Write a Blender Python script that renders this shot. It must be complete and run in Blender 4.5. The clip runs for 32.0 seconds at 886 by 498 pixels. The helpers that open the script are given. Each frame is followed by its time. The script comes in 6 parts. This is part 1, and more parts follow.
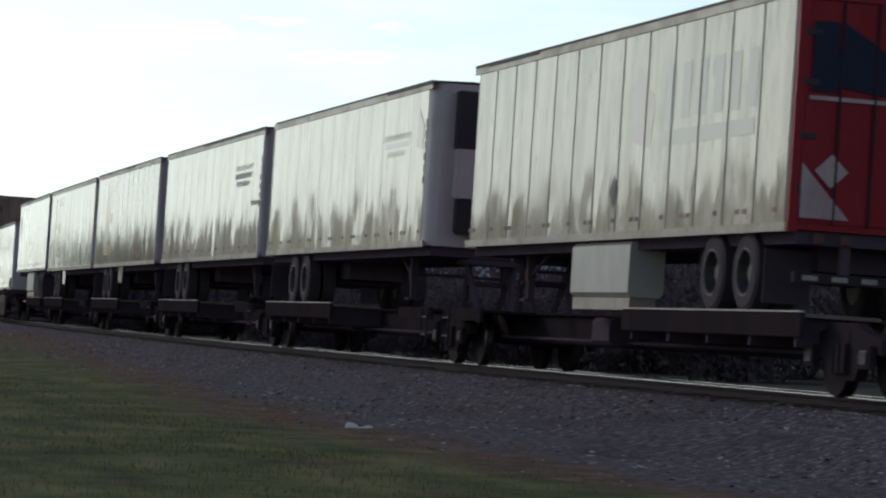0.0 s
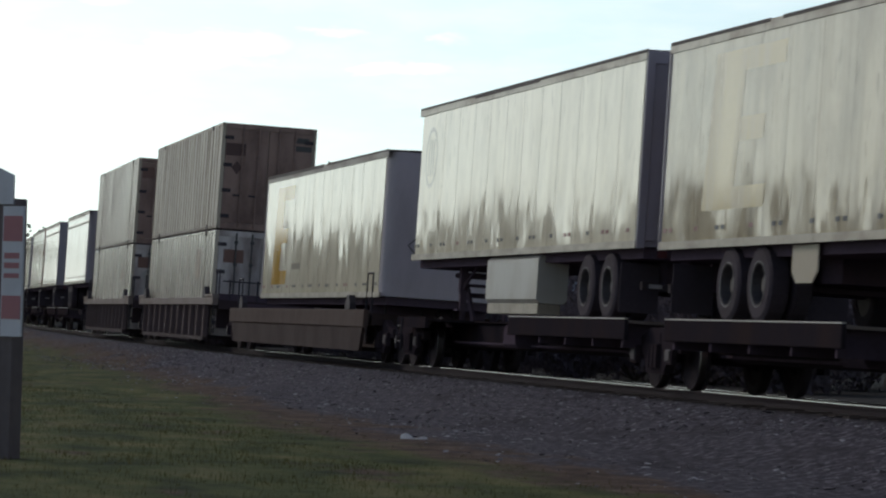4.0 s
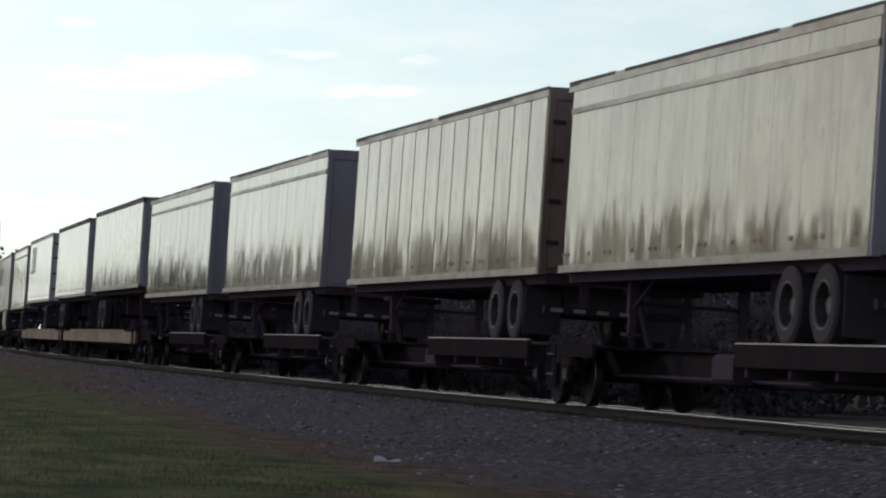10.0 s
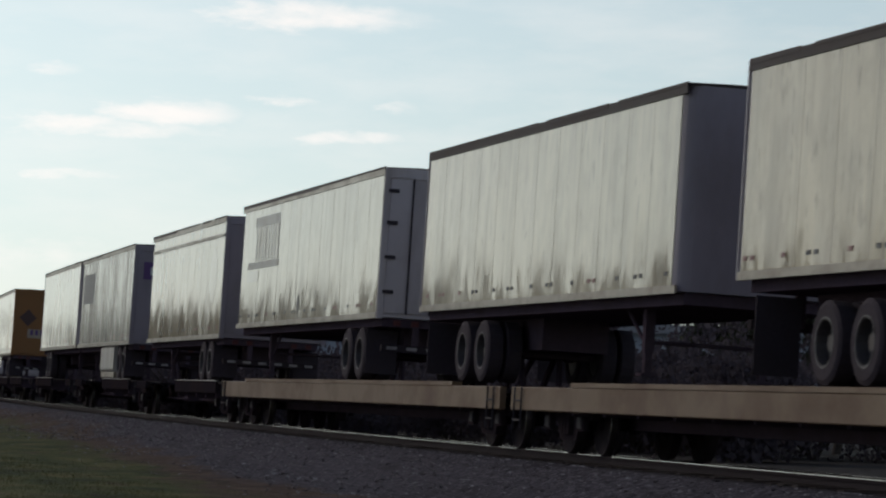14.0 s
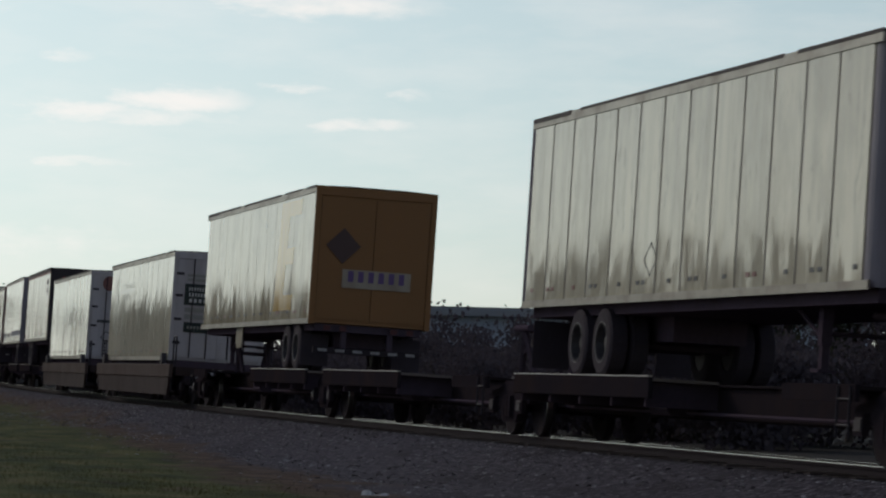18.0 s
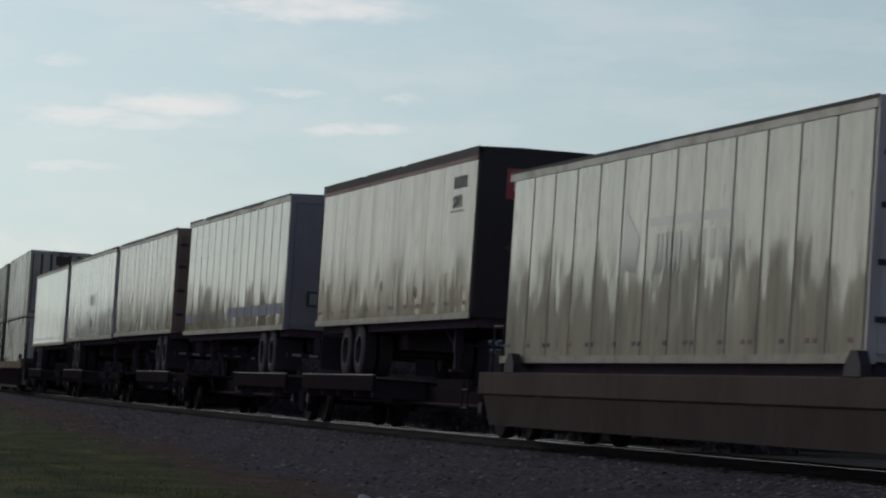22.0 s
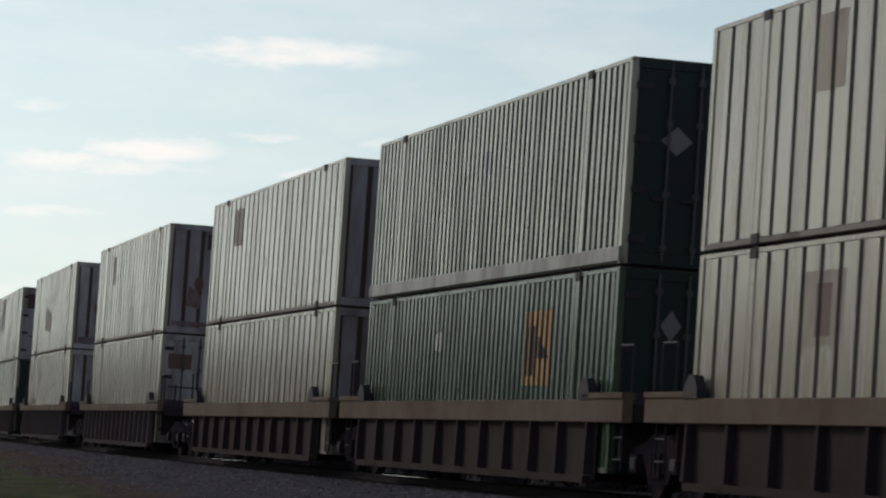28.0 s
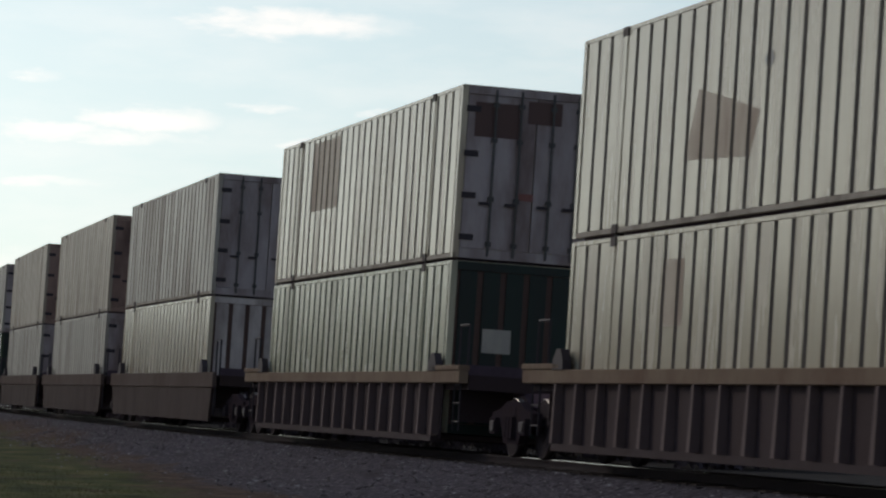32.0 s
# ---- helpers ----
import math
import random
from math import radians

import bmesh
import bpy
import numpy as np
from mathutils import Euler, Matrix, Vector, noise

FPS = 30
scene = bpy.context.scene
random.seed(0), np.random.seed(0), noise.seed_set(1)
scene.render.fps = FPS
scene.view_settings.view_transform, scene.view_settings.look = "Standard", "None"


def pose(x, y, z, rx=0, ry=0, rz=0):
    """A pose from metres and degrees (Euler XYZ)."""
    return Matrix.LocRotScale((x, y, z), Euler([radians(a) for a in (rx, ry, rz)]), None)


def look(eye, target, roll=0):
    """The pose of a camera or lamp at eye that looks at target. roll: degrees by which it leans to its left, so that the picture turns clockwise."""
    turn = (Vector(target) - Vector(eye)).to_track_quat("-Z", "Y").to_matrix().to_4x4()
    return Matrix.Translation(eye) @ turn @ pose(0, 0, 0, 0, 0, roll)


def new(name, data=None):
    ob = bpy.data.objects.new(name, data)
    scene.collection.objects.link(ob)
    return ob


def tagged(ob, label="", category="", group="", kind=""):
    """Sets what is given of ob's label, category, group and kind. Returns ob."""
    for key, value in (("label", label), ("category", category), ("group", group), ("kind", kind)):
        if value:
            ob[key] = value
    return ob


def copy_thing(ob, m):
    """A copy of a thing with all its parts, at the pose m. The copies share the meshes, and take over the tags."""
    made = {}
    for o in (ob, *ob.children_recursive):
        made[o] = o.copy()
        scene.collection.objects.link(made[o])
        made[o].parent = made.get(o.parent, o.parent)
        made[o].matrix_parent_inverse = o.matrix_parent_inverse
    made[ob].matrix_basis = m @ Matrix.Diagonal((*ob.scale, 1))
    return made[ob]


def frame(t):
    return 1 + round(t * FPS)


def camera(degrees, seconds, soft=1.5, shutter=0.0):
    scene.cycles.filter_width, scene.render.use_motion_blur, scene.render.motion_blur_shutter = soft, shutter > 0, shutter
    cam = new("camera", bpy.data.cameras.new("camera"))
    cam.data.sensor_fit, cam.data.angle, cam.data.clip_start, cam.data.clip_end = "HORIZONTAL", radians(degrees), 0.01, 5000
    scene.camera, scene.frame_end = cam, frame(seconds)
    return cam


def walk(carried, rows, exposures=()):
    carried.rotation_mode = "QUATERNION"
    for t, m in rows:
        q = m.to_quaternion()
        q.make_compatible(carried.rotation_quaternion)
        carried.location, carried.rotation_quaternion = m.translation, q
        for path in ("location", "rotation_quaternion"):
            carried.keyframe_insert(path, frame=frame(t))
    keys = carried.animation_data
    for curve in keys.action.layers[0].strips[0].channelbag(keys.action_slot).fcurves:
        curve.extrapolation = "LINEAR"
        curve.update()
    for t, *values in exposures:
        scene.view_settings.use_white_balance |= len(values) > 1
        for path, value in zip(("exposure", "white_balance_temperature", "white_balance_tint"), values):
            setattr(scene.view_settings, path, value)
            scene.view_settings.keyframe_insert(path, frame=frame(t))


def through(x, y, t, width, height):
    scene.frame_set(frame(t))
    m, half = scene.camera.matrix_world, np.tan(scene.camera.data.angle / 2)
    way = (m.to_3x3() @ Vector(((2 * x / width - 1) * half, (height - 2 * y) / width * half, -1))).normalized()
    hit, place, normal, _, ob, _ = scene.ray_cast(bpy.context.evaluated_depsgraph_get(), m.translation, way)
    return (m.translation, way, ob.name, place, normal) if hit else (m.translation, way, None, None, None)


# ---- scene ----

# ---------------------------------------------------------------- camera and its path
cam = camera(15.13, 32.0, soft=2.2, shutter=0.12)
EYE = 0.923
VIEW = [  # seconds, yaw, pitch, roll in degrees
    (0, -0.308, 1.058, 1.48), (0.5, 0.081, 1.125, 1.50), (1, 0.242, 1.163, 1.54), (1.5, 0.121, 1.158, 1.56), (2, 0.152, 1.186, 1.56),
    (2.5, 0.294, 1.061, 1.57), (4.5, 0.704, 1.316, 1.56), (5, 0.747, 1.409, 1.54), (5.5, 0.798, 1.520, 1.52), (6, 0.776, 1.607, 1.51),
    (6.5, 0.533, 1.712, 1.51), (7, 0.590, 1.742, 1.49), (7.5, 0.489, 1.701, 1.51), (8, 0.522, 1.684, 1.50), (8.5, 0.395, 1.565, 1.50),
    (9, 0.468, 1.551, 1.51), (9.5, 0.332, 1.387, 1.55), (10, 0.197, 1.621, 1.54), (10.5, -0.040, 1.783, 1.52), (11, -0.135, 1.903, 1.47),
    (11.5, -0.061, 2.016, 1.44), (12, -0.020, 2.028, 1.43), (12.5, -0.124, 2.295, 1.48), (13, -0.030, 2.364, 1.54), (13.5, -0.172, 2.436, 1.55),
    (15.5, -0.216, 2.418, 1.49), (16, -0.026, 2.409, 1.51), (16.5, -0.050, 2.340, 1.52), (17, -0.032, 2.308, 1.54), (17.5, 0.043, 2.268, 1.54),
    (18, 0.006, 2.210, 1.54), (18.5, -0.121, 2.182, 1.54), (19, -0.236, 2.344, 1.55), (19.5, -0.017, 2.344, 1.58), (20, 0.040, 2.297, 1.54),
    (20.5, 0.205, 2.391, 1.51), (21, 0.074, 2.455, 1.48), (21.5, -0.214, 2.488, 1.48), (22, -0.061, 2.283, 1.47), (22.5, -0.388, 2.352, 1.45),
    (23, -0.149, 2.536, 1.45), (23.5, -0.120, 2.686, 1.45), (24, -0.177, 2.804, 1.46), (24.5, -0.142, 2.782, 1.45), (26.5, -0.137, 2.891, 1.44),
    (27, -0.182, 2.919, 1.45), (27.5, -0.381, 2.987, 1.47), (28, -0.433, 3.072, 1.50), (28.5, -0.274, 2.927, 1.51), (29, -0.293, 2.831, 1.45),
    (29.5, -0.145, 2.512, 1.46), (30, -0.418, 2.576, 1.45), (30.5, -0.393, 2.732, 1.44), (31, -0.503, 2.778, 1.43), (31.5, -0.543, 2.602, 1.45),
    (32, -0.515, 2.564, 1.46),
]


def view_pose(yaw, pitch, roll):
    return pose(0, 0, EYE, 90 + pitch, 0, yaw) @ pose(0, 0, 0, 0, 0, roll)


walk(cam, [(t, view_pose(y, p, r)) for t, y, p, r in VIEW],
     exposures=[(0, -0.12, 6700, 15), (4, -0.14, 6750, 15), (9, -0.24, 6950, 18), (13, -0.5, 6950, 18), (19, -0.68, 6900, 16), (21, -0.8, 6730, 16),
                (22, -0.88, 6680, 16), (23.5, -0.74, 6780, 16), (25, -0.71, 6830, 16), (29, -0.5, 7000, 18), (32, -0.42, 7050, 18)])

# metres that the train has run at each whole second
RUN = [-24.33, -4.92, 14.58, 34.23, 54.00, 73.71, 93.25, 112.69, 132.12, 151.62, 171.16, 190.65, 210.08, 229.50, 249.02, 268.64, 288.24, 307.75, 327.24, 346.79, 366.46, 386.22, 405.95, 425.62, 445.30, 465.13, 485.12, 505.17, 525.24, 545.33, 565.52, 585.80, 606.12]
CANT = 2.36  # degrees by which the curve is banked
# the curve of the track: bearing at the reference point, its change per metre, and the change of that
TX, TY, BEAR, BEND, BEND2 = 3.155, 50.0, 0.23170, -5.591e-04, 6.153e-07


def bearing(s):
    u = min(max(s, -150.0), 330.0)
    return BEAR + BEND * u + BEND2 * u * u


STEP = 1.0
LOW, HIGH = -800, 1200
_pts = {0: (TX, TY)}
for _i in range(0, HIGH):
    _b = bearing((_i + 0.5) * STEP)
    _pts[_i + 1] = (_pts[_i][0] - math.sin(_b) * STEP, _pts[_i][1] + math.cos(_b) * STEP)
for _i in range(0, LOW, -1):
    _b = bearing((_i - 0.5) * STEP)
    _pts[_i - 1] = (_pts[_i][0] + math.sin(_b) * STEP, _pts[_i][1] - math.cos(_b) * STEP)


def rail_place(s, side=0.0):
    """Plan place at s metres along the track and side metres towards the camera's side, and the bearing."""
    i = int(math.floor(s))
    k = s - i
    x = _pts[i][0] * (1 - k) + _pts[i + 1][0] * k
    y = _pts[i][1] * (1 - k) + _pts[i + 1][1] * k
    b = bearing(s)
    return x - math.cos(b) * side, y - math.sin(b) * side, b


def rail_pose(s):
    """Pose of a car at s: its x runs away along the track, its y to the camera's side, z up from the rails."""
    x, y, b = rail_place(s)
    return pose(x, y, 0, CANT, 0, 90 + math.degrees(b))


def track_pose(s, side=0.0, z=0.0, turn=0.0):
    x, y, b = rail_place(s, side)
    return pose(x, y, z, 0, 0, 90 + math.degrees(b) + turn)


# ---------------------------------------------------------------- sky, sun
SKY_STRENGTH, HAZE_POWER = 0.085, 6.0
HAZE_COLOUR, CLOUD_COLOUR = (2.75, 2.8, 2.8, 1), (14.6, 14.9, 14.6, 1)
GLOW_COLOUR = (6.0, 5.3, 3.4, 1)
VEIL_COLOUR = (7.3, 10.8, 11.7, 1)
SUN_AZ, SUN_EL = -46.0, 26.0  # degrees from the y axis (left is negative), and above the horizon
world = bpy.data.worlds.new("sky")
scene.world = world
world.use_nodes = True
_n, _l = world.node_tree.nodes, world.node_tree.links
_n.clear()


def wnode(kind, operation="", **settings):
    nd = _n.new(kind)
    if operation:
        nd.operation = operation
    for key, value in settings.items():
        nd.inputs[key].default_value = value
    return nd


def wmath(operation, a, b=0.0):
    nd = wnode("ShaderNodeMath", operation)
    for k, v in enumerate((a, b)):
        if isinstance(v, (int, float)):
            nd.inputs[k].default_value = v
        else:
            _l.new(v, nd.inputs[k])
    return nd.outputs[0]


def wblend(fac, a, b, mode="MIX"):
    nd = wnode("ShaderNodeMix")
    nd.data_type, nd.blend_type = "RGBA", mode
    for k, v in ((0, fac), (6, a), (7, b)):
        if isinstance(v, (int, float, tuple)):
            nd.inputs[k].default_value = v
        else:
            _l.new(v, nd.inputs[k])
    return nd.outputs[2]


_sky = wnode("ShaderNodeTexSky")
_sky.sky_type, _sky.sun_disc = "NISHITA", False
_sky.sun_elevation, _sky.sun_rotation = radians(SUN_EL), radians(SUN_AZ)
_sky.air_density, _sky.dust_density, _sky.ozone_density = 1.0, 0.08, 2.5
_az, _el = radians(SUN_AZ), radians(SUN_EL)
SUN_WAY = (math.sin(_az) * math.cos(_el), math.cos(_az) * math.cos(_el), math.sin(_el))
_co = wnode("ShaderNodeTexCoord")
_way = wnode("ShaderNodeVectorMath", "NORMALIZE")
_l.new(_co.outputs["Generated"], _way.inputs[0])
_dot = wnode("ShaderNodeVectorMath", "DOT_PRODUCT")
_flat = wnode("ShaderNodeVectorMath", "MULTIPLY")
_l.new(_way.outputs[0], _flat.inputs[0])
_flat.inputs[1].default_value = (1, 1, 2.8)
_unit = wnode("ShaderNodeVectorMath", "NORMALIZE")
_l.new(_flat.outputs[0], _unit.inputs[0])
_l.new(_unit.outputs[0], _dot.inputs[0])
_dot.inputs[1].default_value = (math.sin(radians(-20)) * 0.98, math.cos(radians(-20)) * 0.98, 0.2)
# thin haze that brightens round the veiled sun
_near = wmath("POWER", wmath("MAXIMUM", _dot.outputs["Value"], 0.0), HAZE_POWER)
# a pale blue-green veil that evens the sky out on the sun's side
_veiled = wblend(wmath("MULTIPLY", wmath("POWER", wmath("MAXIMUM", _dot.outputs["Value"], 0.0), 3.0), 0.65), _sky.outputs["Color"], VEIL_COLOUR)
_dot2 = wnode("ShaderNodeVectorMath", "DOT_PRODUCT")
_l.new(_unit.outputs[0], _dot2.inputs[0])
_dot2.inputs[1].default_value = (math.sin(_az) * 0.98, math.cos(_az) * 0.98, 0.2)
_warm = wmath("POWER", wmath("MAXIMUM", _dot2.outputs["Value"], 0.0), 8.0)
_veiled = wblend(1.0, _veiled, wblend(_warm, (0, 0, 0, 1), GLOW_COLOUR), "ADD")
_haze = wblend(1.0, _veiled, wblend(_near, (0, 0, 0, 1), HAZE_COLOUR), "ADD")
# bearing and height of the direction, in degrees
_sep = wnode("ShaderNodeSeparateXYZ")
_l.new(_way.outputs[0], _sep.inputs[0])
_bear = wmath("MULTIPLY", wmath("ARCTAN2", _sep.outputs["X"], _sep.outputs["Y"]), 57.2958)
_high = wmath("MULTIPLY", wmath("ARCSINE", _sep.outputs["Z"]), 57.2958)
_pt = wnode("ShaderNodeCombineXYZ")
_l.new(_bear, _pt.inputs[0]), _l.new(_high, _pt.inputs[1])
_mp = wnode("ShaderNodeMapping")
_mp.inputs["Scale"].default_value = (1.3, 4.2, 1)
_l.new(_pt.outputs[0], _mp.inputs["Vector"])
_rag = wnode("ShaderNodeTexNoise", Scale=1.0, Detail=7.0, Roughness=0.6)
_l.new(_mp.outputs[0], _rag.inputs["Vector"])
_shift = wnode("ShaderNodeVectorMath", "MULTIPLY_ADD")
_l.new(_rag.outputs["Color"], _shift.inputs[0])
_shift.inputs[1].default_value = (1.0, 0.34, 0)
_l.new(_pt.outputs[0], _shift.inputs[2])
# the streaks of cloud: bearing, height, half length, half height in degrees, strength
CLOUDS = [(-5.8, 4.58, 1.26, 0.16, 0.8), (-4.1, 4.78, 1.16, 0.23, 1.0), (-5.0, 4.5, 1.9, 0.14, 0.7), (-1.0, 4.47, 1.1, 0.13, 0.75), (-2.0, 5.09, 0.6, 0.1, 0.55),
          (-0.1, 5.0, 0.35, 0.15, 0.45), (-6.0, 5.5, 0.45, 0.13, 0.5), (-6.0, 3.7, 1.2, 0.11, 0.65), (-1.7, 6.52, 1.8, 0.27, 0.85), (1.7, 6.02, 0.24, 0.14, 0.3),
          (5.3, 4.34, 0.4, 0.09, 0.3), (-6.5, 2.3, 2.2, 0.3, 0.5), (-8.5, 6.4, 1.5, 0.3, 0.5)]
_sum = None
for _b, _h, _w, _t, _k in CLOUDS:
    _d = wnode("ShaderNodeVectorMath", "SUBTRACT")
    _l.new(_shift.outputs[0], _d.inputs[0])
    _d.inputs[1].default_value = (_b, _h, 0)
    _s = wnode("ShaderNodeVectorMath", "DIVIDE")
    _l.new(_d.outputs[0], _s.inputs[0])
    _s.inputs[1].default_value = (_w, _t, 1)
    _len = wnode("ShaderNodeVectorMath", "LENGTH")
    _l.new(_s.outputs[0], _len.inputs[0])
    _r = wnode("ShaderNodeMapRange")
    _r.interpolation_type = "SMOOTHSTEP"
    for _i, _v in ((1, 0.3), (2, 1.7), (3, _k), (4, 0.0)):
        _r.inputs[_i].default_value = _v
    _l.new(_len.outputs["Value"], _r.inputs[0])
    _sum = _r.outputs[0] if _sum is None else wmath("MAXIMUM", _sum, _r.outputs[0])
_fray = wnode("ShaderNodeMapRange")
_fray.interpolation_type = "SMOOTHSTEP"
for _i, _v in ((1, 0.05), (2, 1.15), (3, 0.0), (4, 0.8)):
    _fray.inputs[_i].default_value = _v
_l.new(wmath("ADD", _sum, wmath("MULTIPLY", wmath("SUBTRACT", _rag.outputs["Fac"], 0.55), 1.3)), _fray.inputs[0])
_sum = _fray.outputs[0]
_mp2 = wnode("ShaderNodeMapping")
_mp2.inputs["Scale"].default_value = (0.25, 0.9, 1)
_l.new(_pt.outputs[0], _mp2.inputs["Vector"])
_soft = wnode("ShaderNodeTexNoise", Scale=1.0, Detail=6.0, Roughness=0.6)
_l.new(_mp2.outputs[0], _soft.inputs["Vector"])
_veil = wnode("ShaderNodeMapRange")
for _i, _v in ((1, 0.42), (2, 0.75), (3, 0.0), (4, 0.28)):
    _veil.inputs[_i].default_value = _v
_l.new(_soft.outputs["Fac"], _veil.inputs[0])
_all = wblend(wmath("MAXIMUM", _sum, _veil.outputs[0]), _haze, CLOUD_COLOUR)
_glow = wmath("ADD", wmath("MULTIPLY", wmath("POWER", wmath("MAXIMUM", _dot.outputs["Value"], 0.0), 3.0), 0.2), 1.0)
_lit = wnode("ShaderNodeVectorMath", "SCALE")
_l.new(_all, _lit.inputs[0]), _l.new(_glow, _lit.inputs["Scale"])
_bg = wnode("ShaderNodeBackground", Strength=SKY_STRENGTH)
_out = wnode("ShaderNodeOutputWorld")
_l.new(_lit.outputs[0], _bg.inputs["Color"])
_l.new(_bg.outputs[0], _out.inputs["Surface"])

sun_data = bpy.data.lights.new("sun", "SUN")
sun_data.energy, sun_data.angle, sun_data.color = 0.95, radians(14.0), (1.0, 0.93, 0.82)
sun = new("sun", sun_data)
sun.matrix_world = look(Vector(SUN_WAY) * 80, (0, 0, 0))


# ---------------------------------------------------------------- materials
def material(name, colour, rough=0.5, metal=0.0, grain=0.0, grain_scale=30.0, dirt=0.0, dirt_colour=(0.12, 0.1, 0.08),
             dirt_scale=(0.6, 0.6, 0.6), bump=0.0, bump_scale=(40, 40, 40), coat=0.0, random=0.0, low=0.45, high=0.75, gloss=0.5, dull=0.4,
             wave=0.0, scuff=0.0):
    """A painted, dirty or grainy surface: fine grain, larger stains, relief, and a shade that differs from piece to piece."""
    mat = bpy.data.materials.new(name)
    mat.use_nodes = True
    n, l = mat.node_tree.nodes, mat.node_tree.links
    b = n["Principled BSDF"]
    b.inputs["Roughness"].default_value, b.inputs["Metallic"].default_value = rough, metal
    b.inputs["Specular IOR Level"].default_value = gloss
    b.inputs["Coat Weight"].default_value, b.inputs["Coat Roughness"].default_value = coat, 0.08
    tc = n.new("ShaderNodeTexCoord")
    info = n.new("ShaderNodeObjectInfo")
    own = n.new("ShaderNodeVectorMath")  # each piece lies elsewhere in the pattern
    own.operation = "MULTIPLY_ADD"
    l.new(info.outputs["Random"], own.inputs[0])
    own.inputs[1].default_value = (61, 37, 0)
    l.new(tc.outputs["Object"], own.inputs[2])
    base = n.new("ShaderNodeRGB")
    base.outputs[0].default_value = (*colour, 1)
    last = base.outputs[0]

    def noise_at(scale, detail, vec_scale):
        mp = n.new("ShaderNodeMapping")
        mp.inputs["Scale"].default_value = vec_scale
        l.new(own.outputs[0], mp.inputs["Vector"])
        nz = n.new("ShaderNodeTexNoise")
        nz.inputs["Scale"].default_value, nz.inputs["Detail"].default_value = scale, detail
        nz.inputs["Roughness"].default_value = 0.62
        l.new(mp.outputs[0], nz.inputs["Vector"])
        return nz.outputs["Fac"]

    def blend(fac, a, c, mode="MIX"):
        mx = n.new("ShaderNodeMix")
        mx.data_type, mx.blend_type = "RGBA", mode
        l.new(fac, mx.inputs[0]) if not isinstance(fac, float) else setattr(mx.inputs[0], "default_value", fac)
        l.new(a, mx.inputs[6])
        l.new(c, mx.inputs[7]) if not isinstance(c, tuple) else setattr(mx.inputs[7], "default_value", (*c, 1))
        return mx.outputs[2]

    if random:
        hsv = n.new("ShaderNodeHueSaturation")
        mr = n.new("ShaderNodeMapRange")
        mr.inputs[3].default_value, mr.inputs[4].default_value = 1 - random, 1 + random
        l.new(info.outputs["Random"], mr.inputs[0])
        l.new(mr.outputs[0], hsv.inputs["Value"])
        l.new(last, hsv.inputs["Color"])
        last = hsv.outputs[0]
    if grain:
        f = noise_at(grain_scale, 4, (1, 1, 1))
        mr = n.new("ShaderNodeMapRange")
        mr.inputs[3].default_value, mr.inputs[4].default_value = 1 - grain, 1 + grain
        l.new(f, mr.inputs[0])
        hsv = n.new("ShaderNodeHueSaturation")
        l.new(mr.outputs[0], hsv.inputs["Value"])
        l.new(last, hsv.inputs["Color"])
        last = hsv.outputs[0]
    if dirt:
        f = noise_at(1.0, 8, dirt_scale)
        rp = n.new("ShaderNodeMapRange")
        rp.inputs[1].default_value, rp.inputs[2].default_value = low, high
        rp.inputs[3].default_value, rp.inputs[4].default_value = 0, dirt
        l.new(f, rp.inputs[0])
        last = blend(rp.outputs[0], last, dirt_colour)
        rr = n.new("ShaderNodeMapRange")
        rr.inputs[3].default_value, rr.inputs[4].default_value = rough, min(1, rough + dull)
        l.new(rp.outputs[0], rr.inputs[0])
        l.new(rr.outputs[0], b.inputs["Roughness"])
    if scuff:
        rp = n.new("ShaderNodeMapRange")
        rp.inputs[1].default_value, rp.inputs[2].default_value, rp.inputs[4].default_value = 0.46, 0.64, scuff
        l.new(noise_at(1.0, 7, (0.9, 0.9, 0.55)), rp.inputs[0])
        last = blend(rp.outputs[0], last, dirt_colour)
        rp = n.new("ShaderNodeMapRange")
        rp.inputs[1].default_value, rp.inputs[2].default_value, rp.inputs[4].default_value = 0.59, 0.68, scuff * 1.3
        l.new(noise_at(1.0, 3, (6.0, 6.0, 1.6)), rp.inputs[0])
        last = blend(rp.outputs[0], last, dirt_colour)
    l.new(last, b.inputs["Base Color"])
    if wave:
        # thin sheet that dishes between its posts: the face leans up and down in upright streaks, more so near the floor
        def vmath(op, u, v):
            m = n.new("ShaderNodeVectorMath")
            m.operation = op
            for k, w in enumerate((u, v)):
                l.new(w, m.inputs[k]) if not isinstance(w, (tuple, float)) else setattr(m.inputs[k], "default_value", w)
            return m.outputs[0]

        def smath(op, u, v):
            m = n.new("ShaderNodeMath")
            m.operation = op
            for k, w in enumerate((u, v)):
                l.new(w, m.inputs[k]) if not isinstance(w, float) else setattr(m.inputs[k], "default_value", w)
            return m.outputs[0]

        sep = n.new("ShaderNodeSeparateXYZ")
        l.new(tc.outputs["Object"], sep.inputs[0])
        gain = n.new("ShaderNodeMapRange")
        for k, v in ((1, 2.1), (2, 3.6), (3, 2.0), (4, 0.7)):
            gain.inputs[k].default_value = v
        l.new(sep.outputs["Z"], gain.inputs[0])
        streak = smath("SUBTRACT", smath("ADD", noise_at(1.0, 3, (5.5, 5.5, 1.7)), noise_at(1.0, 1, (1.3, 1.3, 0.9))), 1.0)
        lean = smath("MULTIPLY", smath("MULTIPLY", streak, wave), gain.outputs[0])
